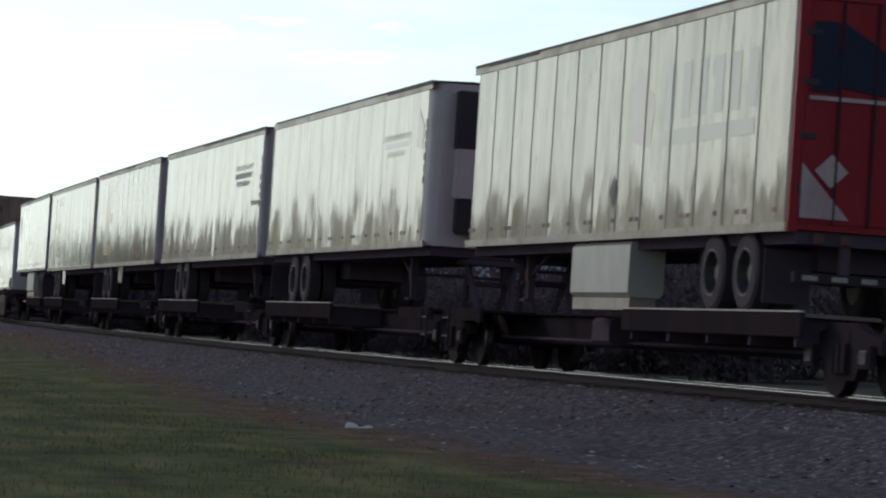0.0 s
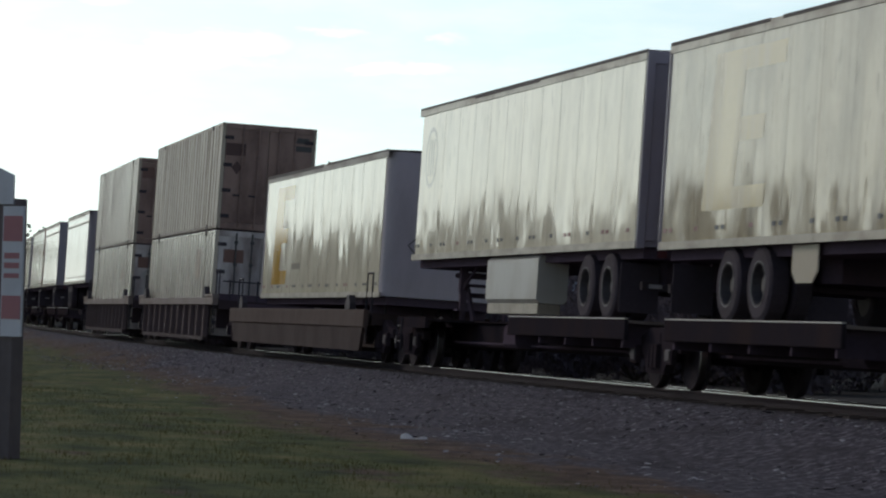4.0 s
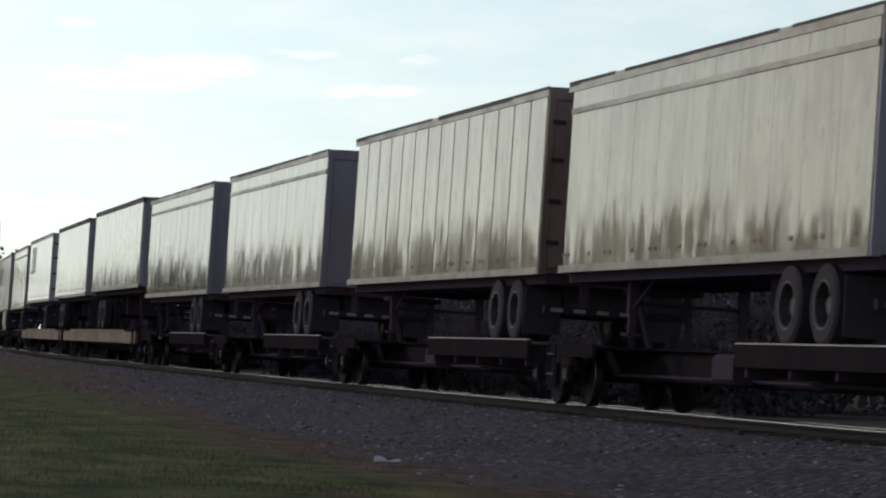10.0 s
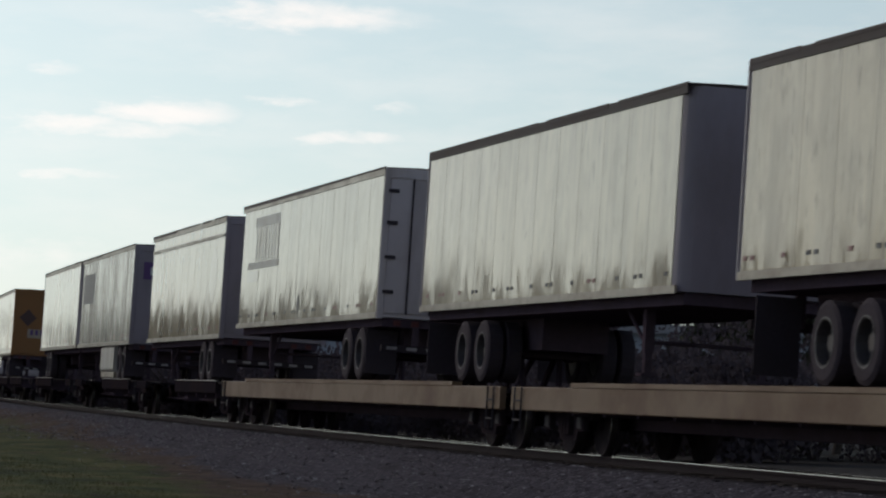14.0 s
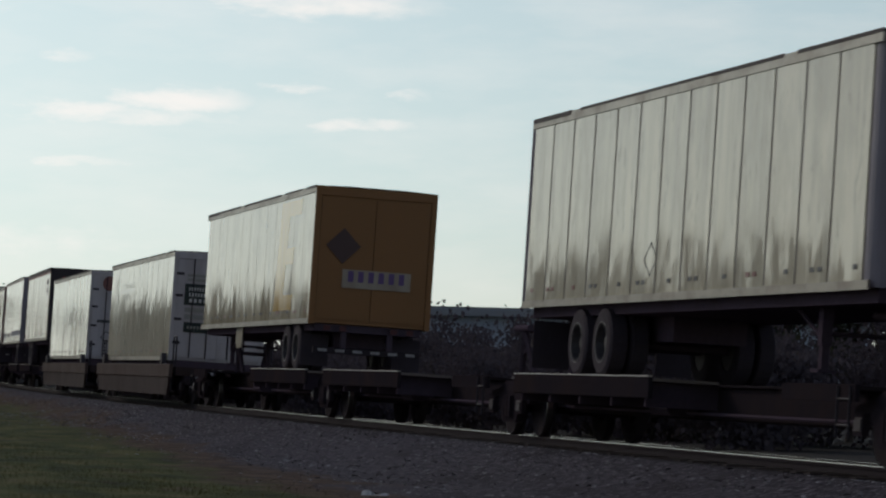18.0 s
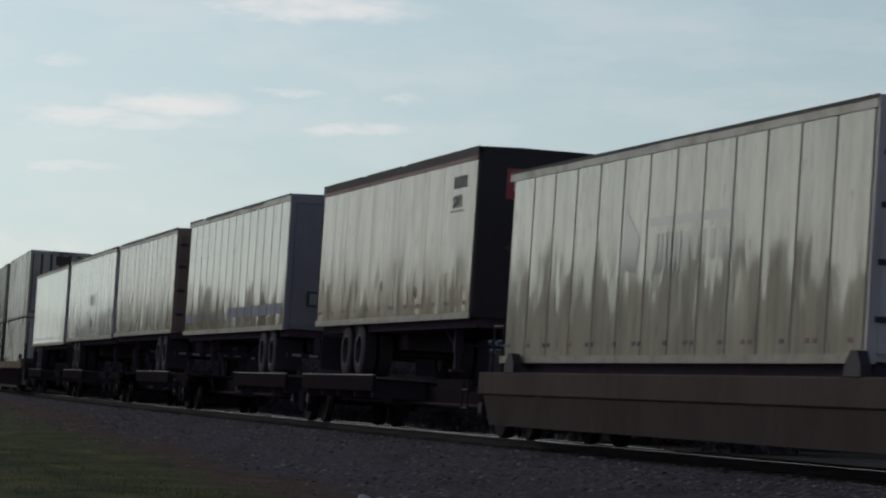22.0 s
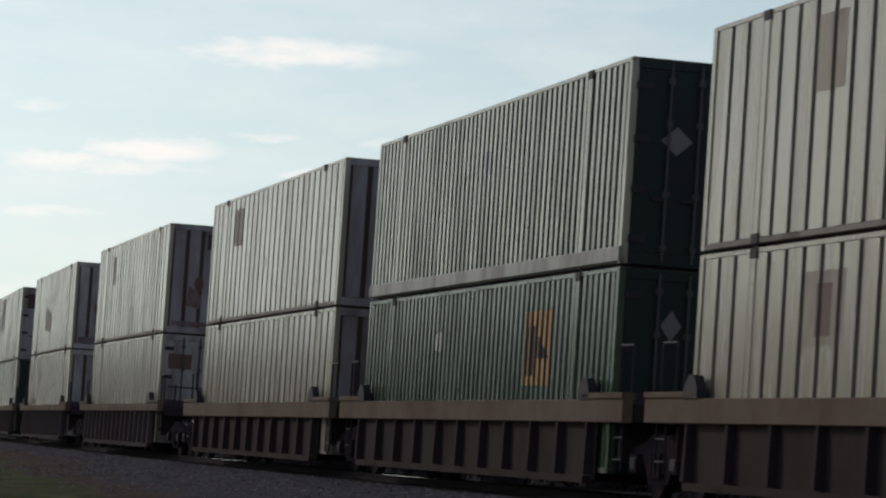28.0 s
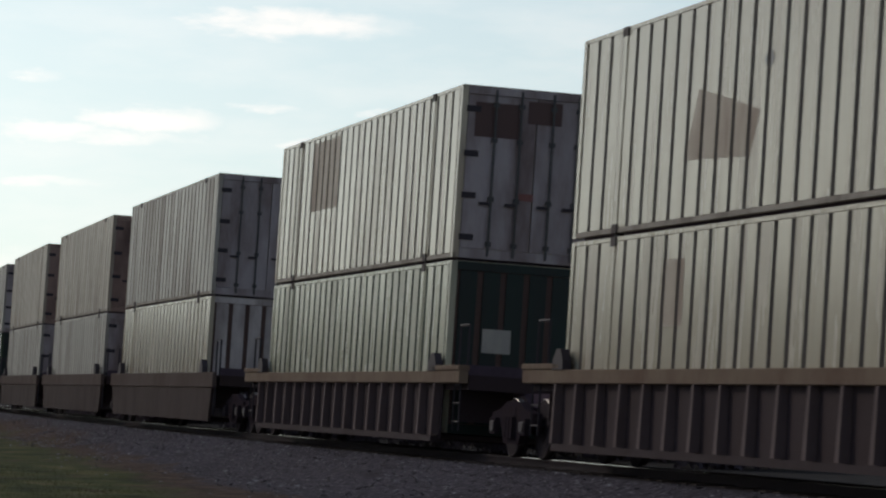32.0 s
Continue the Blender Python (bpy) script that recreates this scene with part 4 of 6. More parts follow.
        for y in (1.3, -1.3):
            bm = bmesh.new()
            for k in (0.15, 0.75):
                beam(bm, (e + d * k, y, top - 0.1), (e + d * k, y, top + 0.75), 0.022)
            beam(bm, (e + d * 0.15, y, top + 0.75), (e + d * 0.75, y, top + 0.75), 0.022)
            part("grab_rail", bm, black_iron, t)
            grab_ladder(t, e + d * 0.45, y * 1.05, 0.35, top - 0.1)
    if brake:
        brake_wheel(t, x0 + 0.5, -0.35, top + 0.72)
        bm = bmesh.new()
        for k in (0.25, 1.0):
            beam(bm, (x0 + 0.2, k, top - 0.1), (x0 + 0.2, k, top + 0.5), 0.025)
        beam(bm, (x0 + 0.2, -1.2, top + 0.45), (x0 + 0.2, 1.2, top + 0.45), 0.02)
        part("end_rail", bm, black_iron, t)
    if mark:
        lettering("53", 0.6, decal_tan, t, side_m(x1 - 2.5, 1.353, 0.45), "number_mark", "pale painted number 53")
    return runs(t, (a0 + a1) / 2)


def spine_car(a0, a1, rear, label="dark steel spine car with narrow wheel platforms", pad=7.2, paint=None, hitch=True, group="spine cars"):
    """One platform of a spine car from joint a0 to joint a1; rear: the end over which the trailer's wheels stand."""
    t = thing("spine_car", label, "spine car", group)
    L = a1 - a0
    x0, x1 = -L / 2, L / 2
    paint = paint or car_grey
    part("centre_sill", boxm(x0 + 0.25, x1 - 0.25, -0.33, 0.33, 0.42, 0.88, chamfer=0.03), car_brown, t)
    part("sill_cover", boxm(x0 + 0.3, x1 - 0.3, -0.42, 0.42, 0.88, 0.905), car_brown, t)
    s = -1 if rear == "near" else 1
    tail = s * L / 2
    start = 0.5 if rear == "near" else 1.5
    p0, p1 = sorted((tail - s * start, tail - s * (start + pad)))
    q0, q1 = sorted((tail - s * 0.2, tail - s * 2.2))
    for sy in (1, -1):
        part("wheel_platform", boxm(p0, p1, min(sy * 0.42, sy * 1.36), max(sy * 0.42, sy * 1.36), 0.9, 0.945), paint, t)
        part("platform_edge", boxm(p0, p1, min(sy * 1.36, sy * 1.42), max(sy * 1.36, sy * 1.42), 0.66, 0.955, chamfer=0.01), car_brown, t, "faded brown steel edge beam")
        # pale strip that paints in the sky's light along the platform's top edge
        part("worn_lip", boxm(p0, p1, min(sy * 1.37, sy * 1.425), max(sy * 1.37, sy * 1.425), 0.956, 0.975), lip_light, t)
        for k in range(5):
            x = p0 + 0.3 + k * (p1 - p0 - 0.6) / 4
            part("platform_bracket", boxm(x - 0.04, x + 0.04, min(sy * 0.33, sy * 1.36), max(sy * 0.33, sy * 1.36), 0.55, 0.9), chassis, t)
        # small step platform at the other end
        r0, r1 = sorted((-tail + s * 0.5, -tail + s * 3.0))
        part("end_platform", boxm(r0, r1, min(sy * 0.42, sy * 1.3), max(sy * 0.42, sy * 1.3), 0.86, 0.905), car_brown, t)
        part("end_platform_edge", boxm(r0, r1, min(sy * 1.3, sy * 1.36), max(sy * 1.3, sy * 1.36), 0.72, 0.92), car_brown, t)
        grab_ladder(t, -tail + s * 0.8, sy * 1.38, 0.3, 0.9)
    if hitch:
        x = -tail + s * 1.9
        bm = bmesh.new()
        for sy in (1, -1):
            beam(bm, (x - 0.5, sy * 0.3, 0.9), (x, sy * 0.4, 1.72), 0.06)
            beam(bm, (x + 0.5, sy * 0.3, 0.9), (x, sy * 0.4, 1.72), 0.06)
        beam(bm, (x, -0.4, 1.4), (x, 0.4, 1.4), 0.05)
        st = part("hitch_stand", bm, chassis, t)
        part("hitch_plate", boxm(x - 0.45, x + 0.45, -0.5, 0.5, 1.72, 1.82, chamfer=0.03), chassis, st)
    part("air_tank", boxm(x0 + L * 0.35, x0 + L * 0.35 + 1.2, -0.9, -0.35, 0.45, 0.85, chamfer=0.1), chassis, t)
    part("brake_valve", boxm(x0 + L * 0.55, x0 + L * 0.55 + 0.9, 0.35, 0.8, 0.45, 0.85, chamfer=0.06), chassis, t)
    bm = bmesh.new()
    beam(bm, (x0 + 0.5, 0.5, 0.5), (x1 - 0.5, 0.5, 0.5), 0.025)
    part("brake_pipe", bm, chassis, t)
    return runs(t, (a0 + a1) / 2)


def flat_car(a0, a1, label):
    """A long deck flat car for two trailers."""
    t = thing("flat_car", label, "flat car", "flat cars")
    L = a1 - a0
    x0, x1 = -L / 2, L / 2
    part("deck", boxm(x0 + 0.2, x1 - 0.2, -1.3, 1.3, 0.86, 0.94), car_brown, t)
    for sy in (1, -1):
        part("side_sill", boxm(x0 + 0.1, x1 - 0.1, min(sy * 1.3, sy * 1.4), max(sy * 1.3, sy * 1.4), 0.6, 0.96, chamfer=0.015), deck_yellow, t, "worn yellow-brown side sill")
        part("sill_cap", boxm(x0 + 3.4, x1 - 3.4, min(sy * 1.24, sy * 1.41), max(sy * 1.24, sy * 1.41), 0.962, 1.03), deck_yellow, t)
        grab_ladder(t, x0 + 0.6, sy * 1.43, 0.3, 0.95)
        grab_ladder(t, x1 - 0.6, sy * 1.43, 0.3, 0.95)
    part("centre_sill", boxm(x0 + 0.2, x1 - 0.2, -0.4, 0.4, 0.4, 0.86), chassis, t)
    for i in range(14):
        x = x0 + 3.2 + i * (L - 6.4) / 13
        part("cross_bearer", boxm(x - 0.06, x + 0.06, -1.3, 1.3, 0.56, 0.86), chassis, t)
    for x, d in ((x0 + 3.2, 1), (x0 + L / 2 + 1.8, 1)):
        bm = bmesh.new()
        for sy in (1, -1):
            beam(bm, (x + 0.9, sy * 0.3, 0.95), (x, sy * 0.35, 1.75), 0.06)
            beam(bm, (x - 0.3, sy * 0.3, 0.95), (x, sy * 0.35, 1.75), 0.06)
        beam(bm, (x + 1.4, 0, 1.0), (x, 0, 1.7), 0.05)
        st = part("hitch_stand", bm, chassis, t)
        part("hitch_plate", boxm(x - 0.45, x + 0.45, -0.5, 0.5, 1.74, 1.83, chamfer=0.03), chassis, st)
    for e, d in ((x0, -1), (x1, 1)):
        part("coupler", boxm(min(e, e + d * 0.7), max(e, e + d * 0.7), -0.15, 0.15, 0.62, 0.92, chamfer=0.04), black_iron, t)
    return runs(t, (a0 + a1) / 2)


# ---------------------------------------------------------------- ground and track
def ground_height(d):
    """Height of the ground at d metres from the track's middle (d > 0 towards the camera)."""
    e = abs(d)
    if e < 1.6:
        return -0.1
    if e < 3.6:
        return -0.1 - (e - 1.6) * 0.24
    if e < 7.0:
        return -0.58 - (e - 3.6) * 0.01
    return -0.614


def ground_material():
    mat = bpy.data.materials.new("grass_and_gravel_ground")
    mat.use_nodes = True
    n, l = mat.node_tree.nodes, mat.node_tree.links
    b = n["Principled BSDF"]
    b.inputs["Roughness"].default_value = 0.95
    b.inputs["Specular IOR Level"].default_value = 0.1
    uv = n.new("ShaderNodeUVMap")
    sep = n.new("ShaderNodeSeparateXYZ")
    l.new(uv.outputs[0], sep.inputs[0])

    def nz(scale, detail=6, stretch=(1, 1, 1)):
        mp = n.new("ShaderNodeMapping")
        mp.inputs["Scale"].default_value = stretch
        l.new(uv.outputs[0], mp.inputs["Vector"])
        t = n.new("ShaderNodeTexNoise")
        t.inputs["Scale"].default_value, t.inputs["Detail"].default_value, t.inputs["Roughness"].default_value = scale, detail, 0.65
        l.new(mp.outputs[0], t.inputs["Vector"])
        return t.outputs["Fac"]

    def math_(op, a, c):
        m = n.new("ShaderNodeMath")
        m.operation = op
        for k, v in enumerate((a, c)):
            l.new(v, m.inputs[k]) if not isinstance(v, (int, float)) else setattr(m.inputs[k], "default_value", v)
        return m.outputs[0]

    def ramp(fac, stops):
        r = n.new("ShaderNodeValToRGB")
        while len(r.color_ramp.elements) < len(stops):
            r.color_ramp.elements.new(0.5)
        for e, (p, c) in zip(r.color_ramp.elements, stops):
            e.position, e.color = p, (*c, 1)
        l.new(fac, r.inputs["Fac"])
        return r.outputs["Color"]

    def mix(fac, a, c):
        m = n.new("ShaderNodeMix")
        m.data_type = "RGBA"
        l.new(fac, m.inputs[0]), l.new(a, m.inputs[6]), l.new(c, m.inputs[7])
        return m.outputs[2]

    def step(x, lo, hi):
        r = n.new("ShaderNodeMapRange")
        r.interpolation_type = "SMOOTHSTEP"
        r.inputs[1].default_value, r.inputs[2].default_value = lo, hi
        l.new(x, r.inputs[0])
        return r.outputs[0]

    d = math_("ABSOLUTE", sep.outputs["X"], 0.0)
    wob = math_("MULTIPLY", math_("SUBTRACT", nz(0.35, 5, (1, 0.35, 1)), 0.5), 4.0)
    # farther along, the grass comes nearer to the rails
    lean = math_("MINIMUM", math_("MAXIMUM", math_("MULTIPLY", math_("ADD", sep.outputs["Y"], 4.0), 0.05), 0.0), 3.1)
    fine = math_("MULTIPLY", math_("SUBTRACT", nz(2.6, 6, (1, 0.4, 1)), 0.5), 2.4)
    dd = math_("ADD", math_("ADD", math_("ADD", d, lean), wob), fine)
    gravel = ramp(nz(8.0, 7), [(0.34, (0.027, 0.023, 0.030)), (0.5, (0.067, 0.059, 0.073)), (0.66, (0.216, 0.199, 0.227))])
    gravel = mix(step(nz(0.55, 5, (1.6, 0.5, 1)), 0.5, 0.68), gravel, ramp(nz(6.0, 7), [(0.34, (0.023, 0.018, 0.026)), (0.55, (0.055, 0.046, 0.057)), (0.7, (0.144, 0.129, 0.144))]))
    dead = ramp(nz(2.2, 8, (1, 0.6, 1)), [(0.34, (0.043, 0.028, 0.024)), (0.52, (0.102, 0.066, 0.051)), (0.68, (0.172, 0.121, 0.090))])
    green = ramp(nz(0.9, 8, (1, 0.45, 1)), [(0.34, (0.024, 0.033, 0.012)), (0.5, (0.077, 0.091, 0.030)), (0.66, (0.159, 0.140, 0.059))])
    green = mix(step(nz(0.5, 6, (1.4, 0.5, 1)), 0.55, 0.7), green, dead)
    c = mix(step(dd, 4.9, 5.7), gravel, dead)
    c = mix(step(dd, 5.9, 7.0), c, green)
    weeds = ramp(nz(1.6, 8), [(0.34, (0.035, 0.032, 0.03)), (0.52, (0.055, 0.05, 0.045)), (0.68, (0.08, 0.07, 0.06))])
    c = mix(step(math_("MULTIPLY", sep.outputs["X"], -1.0), 2.4, 3.2), c, weeds)
    # dry, pale gravel lot across the way
    lot = ramp(nz(0.7, 8), [(0.34, (0.2, 0.185, 0.155)), (0.52, (0.27, 0.25, 0.205)), (0.68, (0.34, 0.315, 0.26))])
    c = mix(step(math_("ADD", sep.outputs["X"], wob), 13.5, 17.0), c, lot)
    # darker ballast between the rails and a little outside them
    dark_bed = ramp(nz(7.0, 6), [(0.34, (0.012, 0.01, 0.013)), (0.6, (0.03, 0.025, 0.031))])
    c = mix(step(math_("SUBTRACT", math_("ADD", 1.75, math_("MULTIPLY", fine, 0.2)), d), 0.0, 0.5), c, dark_bed)
    l.new(c, b.inputs["Base Color"])
    bp = n.new("ShaderNodeBump")
    bp.inputs["Strength"].default_value, bp.inputs["Distance"].default_value = 0.9, 0.05
    l.new(nz(14, 6), bp.inputs["Height"])
    l.new(bp.outputs[0], b.inputs["Normal"])
    return mat


bm = bmesh.new()
uvl = bm.loops.layers.uv.new("UVMap")
sides = [-1150, -500, -200, -80, -40, -20, -12, -9, -7, -5.5, -4.4, -3.6, -2.8, -2.2, -1.6, 0, 1.6, 2.2, 2.8, 3.6, 4.4, 5.5, 7, 9, 11, 13, 16, 20, 26, 34, 45, 60, 90, 150, 300, 600, 1150]
alongs = list(range(-700, -60, 40)) + list(range(-60, 160, 4)) + list(range(160, 400, 12)) + list(range(400, 1180, 60))
grid = []
for s in alongs:
    row = []
    for d in sides:
        x, y, _ = rail_place(s, d)
        z = ground_height(d)
        if abs(d) > 2.5:
            z += 0.035 * noise.noise((x * 0.3, y * 0.3, 0)) + 0.02 * noise.noise((x * 1.1, y * 1.1, 3))
        row.append((bm.verts.new((x, y, z)), d, s))
    grid.append(row)
for i in range(len(grid) - 1):
    for j in range(len(sides) - 1):
        q = (grid[i][j], grid[i + 1][j], grid[i + 1][j + 1], grid[i][j + 1])
        fc = bm.faces.new([v[0] for v in q])
        for lp, v in zip(fc.loops, q):
            lp[uvl].uv = (v[1], v[2])
        fc.smooth = True
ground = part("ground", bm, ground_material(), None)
tagged(ground, "grassy verge with dead brown grass and grey ballast beside the track", "ground", kind="structure")

# rails, swept along the curve
for side, nm in ((0.755, "rail_1"), (-0.755, "rail_2")):
    r = tagged(new(nm), "steel running rail with a bright worn head", "rail", kind="structure")
    for pn, prof, mat in (("running_surface", [(-0.007, -0.003), (0.007, -0.003), (0.006, 0.002), (-0.006, 0.002)], rail_top),
                          ("rail_head", [(-0.036, -0.04), (0.036, -0.04), (0.036, -0.008), (0.03, -0.003), (-0.03, -0.003), (-0.036, -0.008)], rail_side),
                          ("rail_web", [(-0.07, -0.18), (0.07, -0.18), (0.07, -0.165), (0.012, -0.14), (0.012, -0.041), (-0.012, -0.041), (-0.012, -0.14), (-0.07, -0.165)], rail_side)):
        bm = bmesh.new()
        prev = None
        for s in range(-300, 420, 4):
            ring = []
            for u, w in prof:
                x, y, _ = rail_place(s, side + u)
                ring.append(bm.verts.new((x, y, w - math.sin(radians(CANT)) * -(side + u))))
            if prev:
                for i in range(len(ring)):
                    j = (i + 1) % len(ring)
                    bm.faces.new((prev[i], prev[j], ring[j], ring[i]))
            prev = ring
        part(pn, bm, mat, r)


# ---------------------------------------------------------------- the train, from its near end to its far end
G = 0.2


def stack(a0, low_skin, low_end, top_skin, top_end, low_label, top_label, z=0.3, low_nose=False, top_nose=False, lip=0.0, **kw):
    lo = container(a0, z, low_label, low_skin, low_end, nose=low_nose, H=2.87, locks=0.058, **kw)
    up = container(a0, z + 2.93, top_label, top_skin, top_end, nose=top_nose, top_lip=lip, **kw)
    return lo, up


T_K = trailer(-34.5, -18.7, 1.93, 4.93, "white ribbed-panel trailer with red rear doors, on a spine car", rear="near", panels=13, end=red_paint, skirt=(-28.0, -25.1), swing=True)
T_B = trailer(-15.6, 0.0, 1.98, 4.9, "white smooth trailer with a cooling unit on its nose", rear="far", skin=bright_skin, end=end_white, round_nose=0.3)
T_C = trailer(1.14, 17.07, 1.95, 4.89, "white smooth trailer with faint stripes of lettering, on a spine car", rear="far", skin=bright_skin)
T_D = trailer(18.5, 34.2, 1.95, 4.9, "cream trailer with a faded yellow emblem, on a spine car", rear="far", skin=cream_skin)
T_E = trailer(35.0, 51.5, 1.95, 4.89, "cream trailer with a pale yellow emblem, on a spine car", rear="far", skin=cream_skin)
T_F = trailer(52.7, 68.45, 2.0, 4.9, "white trailer with a round faded emblem, on a spine car", rear="near", skirt=(58.6, 62.2), skin=bright_skin)
T_G = trailer(71.4, 87.0, 1.3, 4.27, "white trailer with a yellow emblem riding low in a well car", rear="far", legs=False, foot=0.3, wheels=False, rail_mat=top_grey, low_mat=alu, end=end_pale, skin=bright_skin)
S1 = stack(96.3, box_clean, door_white, box_tan, door_brown, "off-white ribbed container with rust stains, in a well car", "tan rusty container stacked on a white one")
S2 = stack(118.8, box_clean, door_white, box_stained, door_brown, "off-white ribbed container, in a well car", "tan weathered container stacked on a white one")
T1 = trailer(139.3, 152.7, 1.98, 4.9, "grey smooth trailer with a pale oval emblem, on a spine car", rear="far", skin=grey_skin, band=True)
T2 = trailer(159.2, 172.7, 2.0, 4.93, "cream trailer with a blue-grey rear end, on a spine car", rear="near", skin=cream_skin, band=True)
T3 = trailer(173.9, 189.4, 2.0, 4.96, "cream sheet-and-post trailer with rusty doors, on a spine car", rear="near", skin=cream_skin, panels=14, end=door_brown, swing=True, joint=joint_grime)
T4 = trailer(192.5, 206.4, 2.0, 4.92, "white trailer with a blue-grey end, on a spine car", rear="near", band=True)
T5 = trailer(209.3, 223.2, 2.0, 4.95, "grey trailer with pale emblem, on a spine car", rear="near", skin=grey_skin, band=True)
T6 = trailer(225.2, 240.9, 2.35, 5.14, "dirty cream trailer with rounded blue-grey nose, on a flat car", rear="far", skin=cream_skin, rail_mat=dark_rail, low_mat=alu, foot=1.05)
T7 = trailer(243.4, 258.4, 2.25, 5.07, "dirty white trailer with rounded blue-grey nose, on a flat car", rear="far", rail_mat=dark_rail, low_mat=alu, foot=1.05)
T8 = trailer(262.1, 278.2, 2.2, 5.05, "white trailer with grey lettering and graffitied rear, on a flat car", rear="near", end=end_white, foot=1.05, swing=True)
T9 = trailer(280.8, 294.5, 2.0, 4.98, "cream trailer with a pale oval emblem, on a spine car", rear="near", skin=cream_skin, band=True)
T10 = trailer(298.8, 314.2, 2.0, 4.97, "grey ribbed trailer with a purple end patch, on a spine car", rear="near", skin=dull_skin, panels=22, skirt=(303.0, 306.8))
T11 = trailer(314.9, 330.2, 2.0, 4.98, "white sheet-and-post trailer, on a spine car", rear="far", panels=13)
T12 = trailer(348.5, 364.1, 1.95, 4.88, "cream trailer with yellow rear doors, on a spine car", rear="near", skin=cream_skin, end=yellow_paint)
T13 = trailer(370.3, 386.4, 1.15, 4.18, "white trailer with dark signs on its doors, in a well car", rear="near", end=end_white, legs=False, wheels=False, foot=0.3, swing=True)
T14 = trailer(393.5, 409.9, 1.2, 4.26, "white panelled trailer with a round door emblem, in a well car", rear="near", end=end_white, panels=13, legs=False, wheels=False, foot=0.3, swing=True)
T15 = trailer(412.2, 425.9, 1.95, 4.85, "dirty cream lettered trailer with black roof rail, on a spine car", rear="far", skin=tan_skin, rail_mat=dark_rail, low_mat=alu, round_nose=0.1, end=black_iron)
T16 = trailer(429.8, 445.5, 1.93, 4.92, "cream trailer with blue paint along its foot, on a spine car", rear="near", skin=cream_skin, panels=14)
T17 = trailer(448.0, 462.2, 2.02, 4.89, "dirty cream trailer with rusty doors, on a spine car", rear="near", skin=tan_skin, panels=13, end=door_brown, swing=True)
T18 = trailer(462.8, 479.0, 1.98, 4.89, "white sheet-and-post trailer with a lettered patch, on a spine car", rear="far", panels=15)
T19 = trailer(480.2, 496.4, 1.9, 4.85, "white sheet-and-post trailer, on a spine car", rear="far", panels=15)
S3 = stack(502.0, box_white, door_white, box_white, door_white, "off-white ribbed container with brown patches, in a well car", "off-white ribbed container stacked on another", low_nose=True, top_nose=True)
S4 = stack(521.7, box_green, green_end, box_sheen_green, green_end, "dark green container with an orange emblem, in a well car", "pale green ribbed container stacked on a dark green one", pitch=0.287, groove=0.1, lip=0.24, depth=0.03)
S5 = stack(541.05, box_white, door_grey, box_white, door_grey, "off-white ribbed container, in a well car", "off-white container with grey end stacked on another", low_nose=True, top_nose=True)
S6 = stack(564.9, box_white, door_white, box_white, door_grey, "off-white ribbed container, in a well car", "off-white ribbed container stacked on another", top_nose=True)
S7 = stack(588.6, box_white, door_white, box_white, door_white, "pale container with a brown patch, in a well car", "pale ribbed container with a large brown emblem stacked on another", low_nose=True, top_nose=True)
S8 = stack(612.0, box_sheen_green, green_end, box_white, door_grey, "green container with pale ribs, in a well car", "pale container with grey end stacked on a green one", pitch=0.55, low_nose=True, top_nose=False)
S9 = stack(636.75, box_white, door_white, box_grey, door_grey, "off-white container, in a smooth well car", "grey container stacked on another", low_nose=True)
S10 = stack(657.5, box_grey, door_grey, box_tan, door_brown, "grey container, in a smooth well car", "tan container stacked on a grey one")
S11 = stack(679.0, box_grey, door_grey, box_tan, door_brown, "grey container, in a smooth well car", "tan container stacked on another")
S12 = stack(700.3, box_green, green_end, box_grey, door_grey, "green container, in a smooth well car", "grey container stacked on another")

# cars under them
for a0, a1, rear in ((-36.0, -17.2, "near"), (-17.2, 0.55, "far"), (0.55, 17.8, "far"), (17.8, 34.6, "far"), (34.6, 52.1, "far"), (52.1, 69.6, "near"),
                     (137.8, 155.8, "far"), (155.8, 173.3, "near"), (173.3, 191.0, "near"), (191.0, 207.9, "near"), (207.9, 223.6, "near"),
                     (279.5, 296.7, "near"), (296.7, 314.5, "near"), (314.5, 331.5, "far"), (331.5, 347.3, "far"), (347.3, 365.5, "near"),
                     (411.0, 427.9, "far"), (427.9, 446.7, "near"), (446.7, 462.5, "near"), (462.5, 479.6, "far"), (479.6, 497.5, "far")):
    spine_car(a0, a1, rear)
flat_car(223.9, 251.2, "long flat car with worn yellow-brown sills under two trailers")
flat_car(251.7, 279.1, "long flat car with worn yellow-brown sills under two trailers")
SMOOTH = "smooth-sided well car, tan above and brown below"
RIBBED = "ribbed well car in faded brown paint"
WELLS = [(72.0, 91.0, 0), (94.6, 113.6, 1), (117.2, 136.6, 1), (368.5, 387.4, 0), (391.5, 410.5, 0), (500.5, 519.6, 2), (520.6, 539.2, 2), (540.2, 558.9, 2), (563.6, 582.5, 3),
         (587.2, 606.4, 3), (610.3, 630.1, 3), (634.5, 653.7, 4), (656.2, 675.1, 4), (677.4, 696.0, 4), (698.5, 717.5, 4)]
STYLES = ({"label": SMOOTH, "ribbed": False, "top": 1.04, "paint": car_dull}, {"label": RIBBED}, {"label": "ribbed well car in tan paint", "paint": car_tan, "chord": 0.32, "web": plate_brown},
          {"label": "closely ribbed well car in tan paint", "paint": car_tan, "pitch": 1.05}, {"label": SMOOTH, "ribbed": False, "top": 1.34, "paint": car_dull})
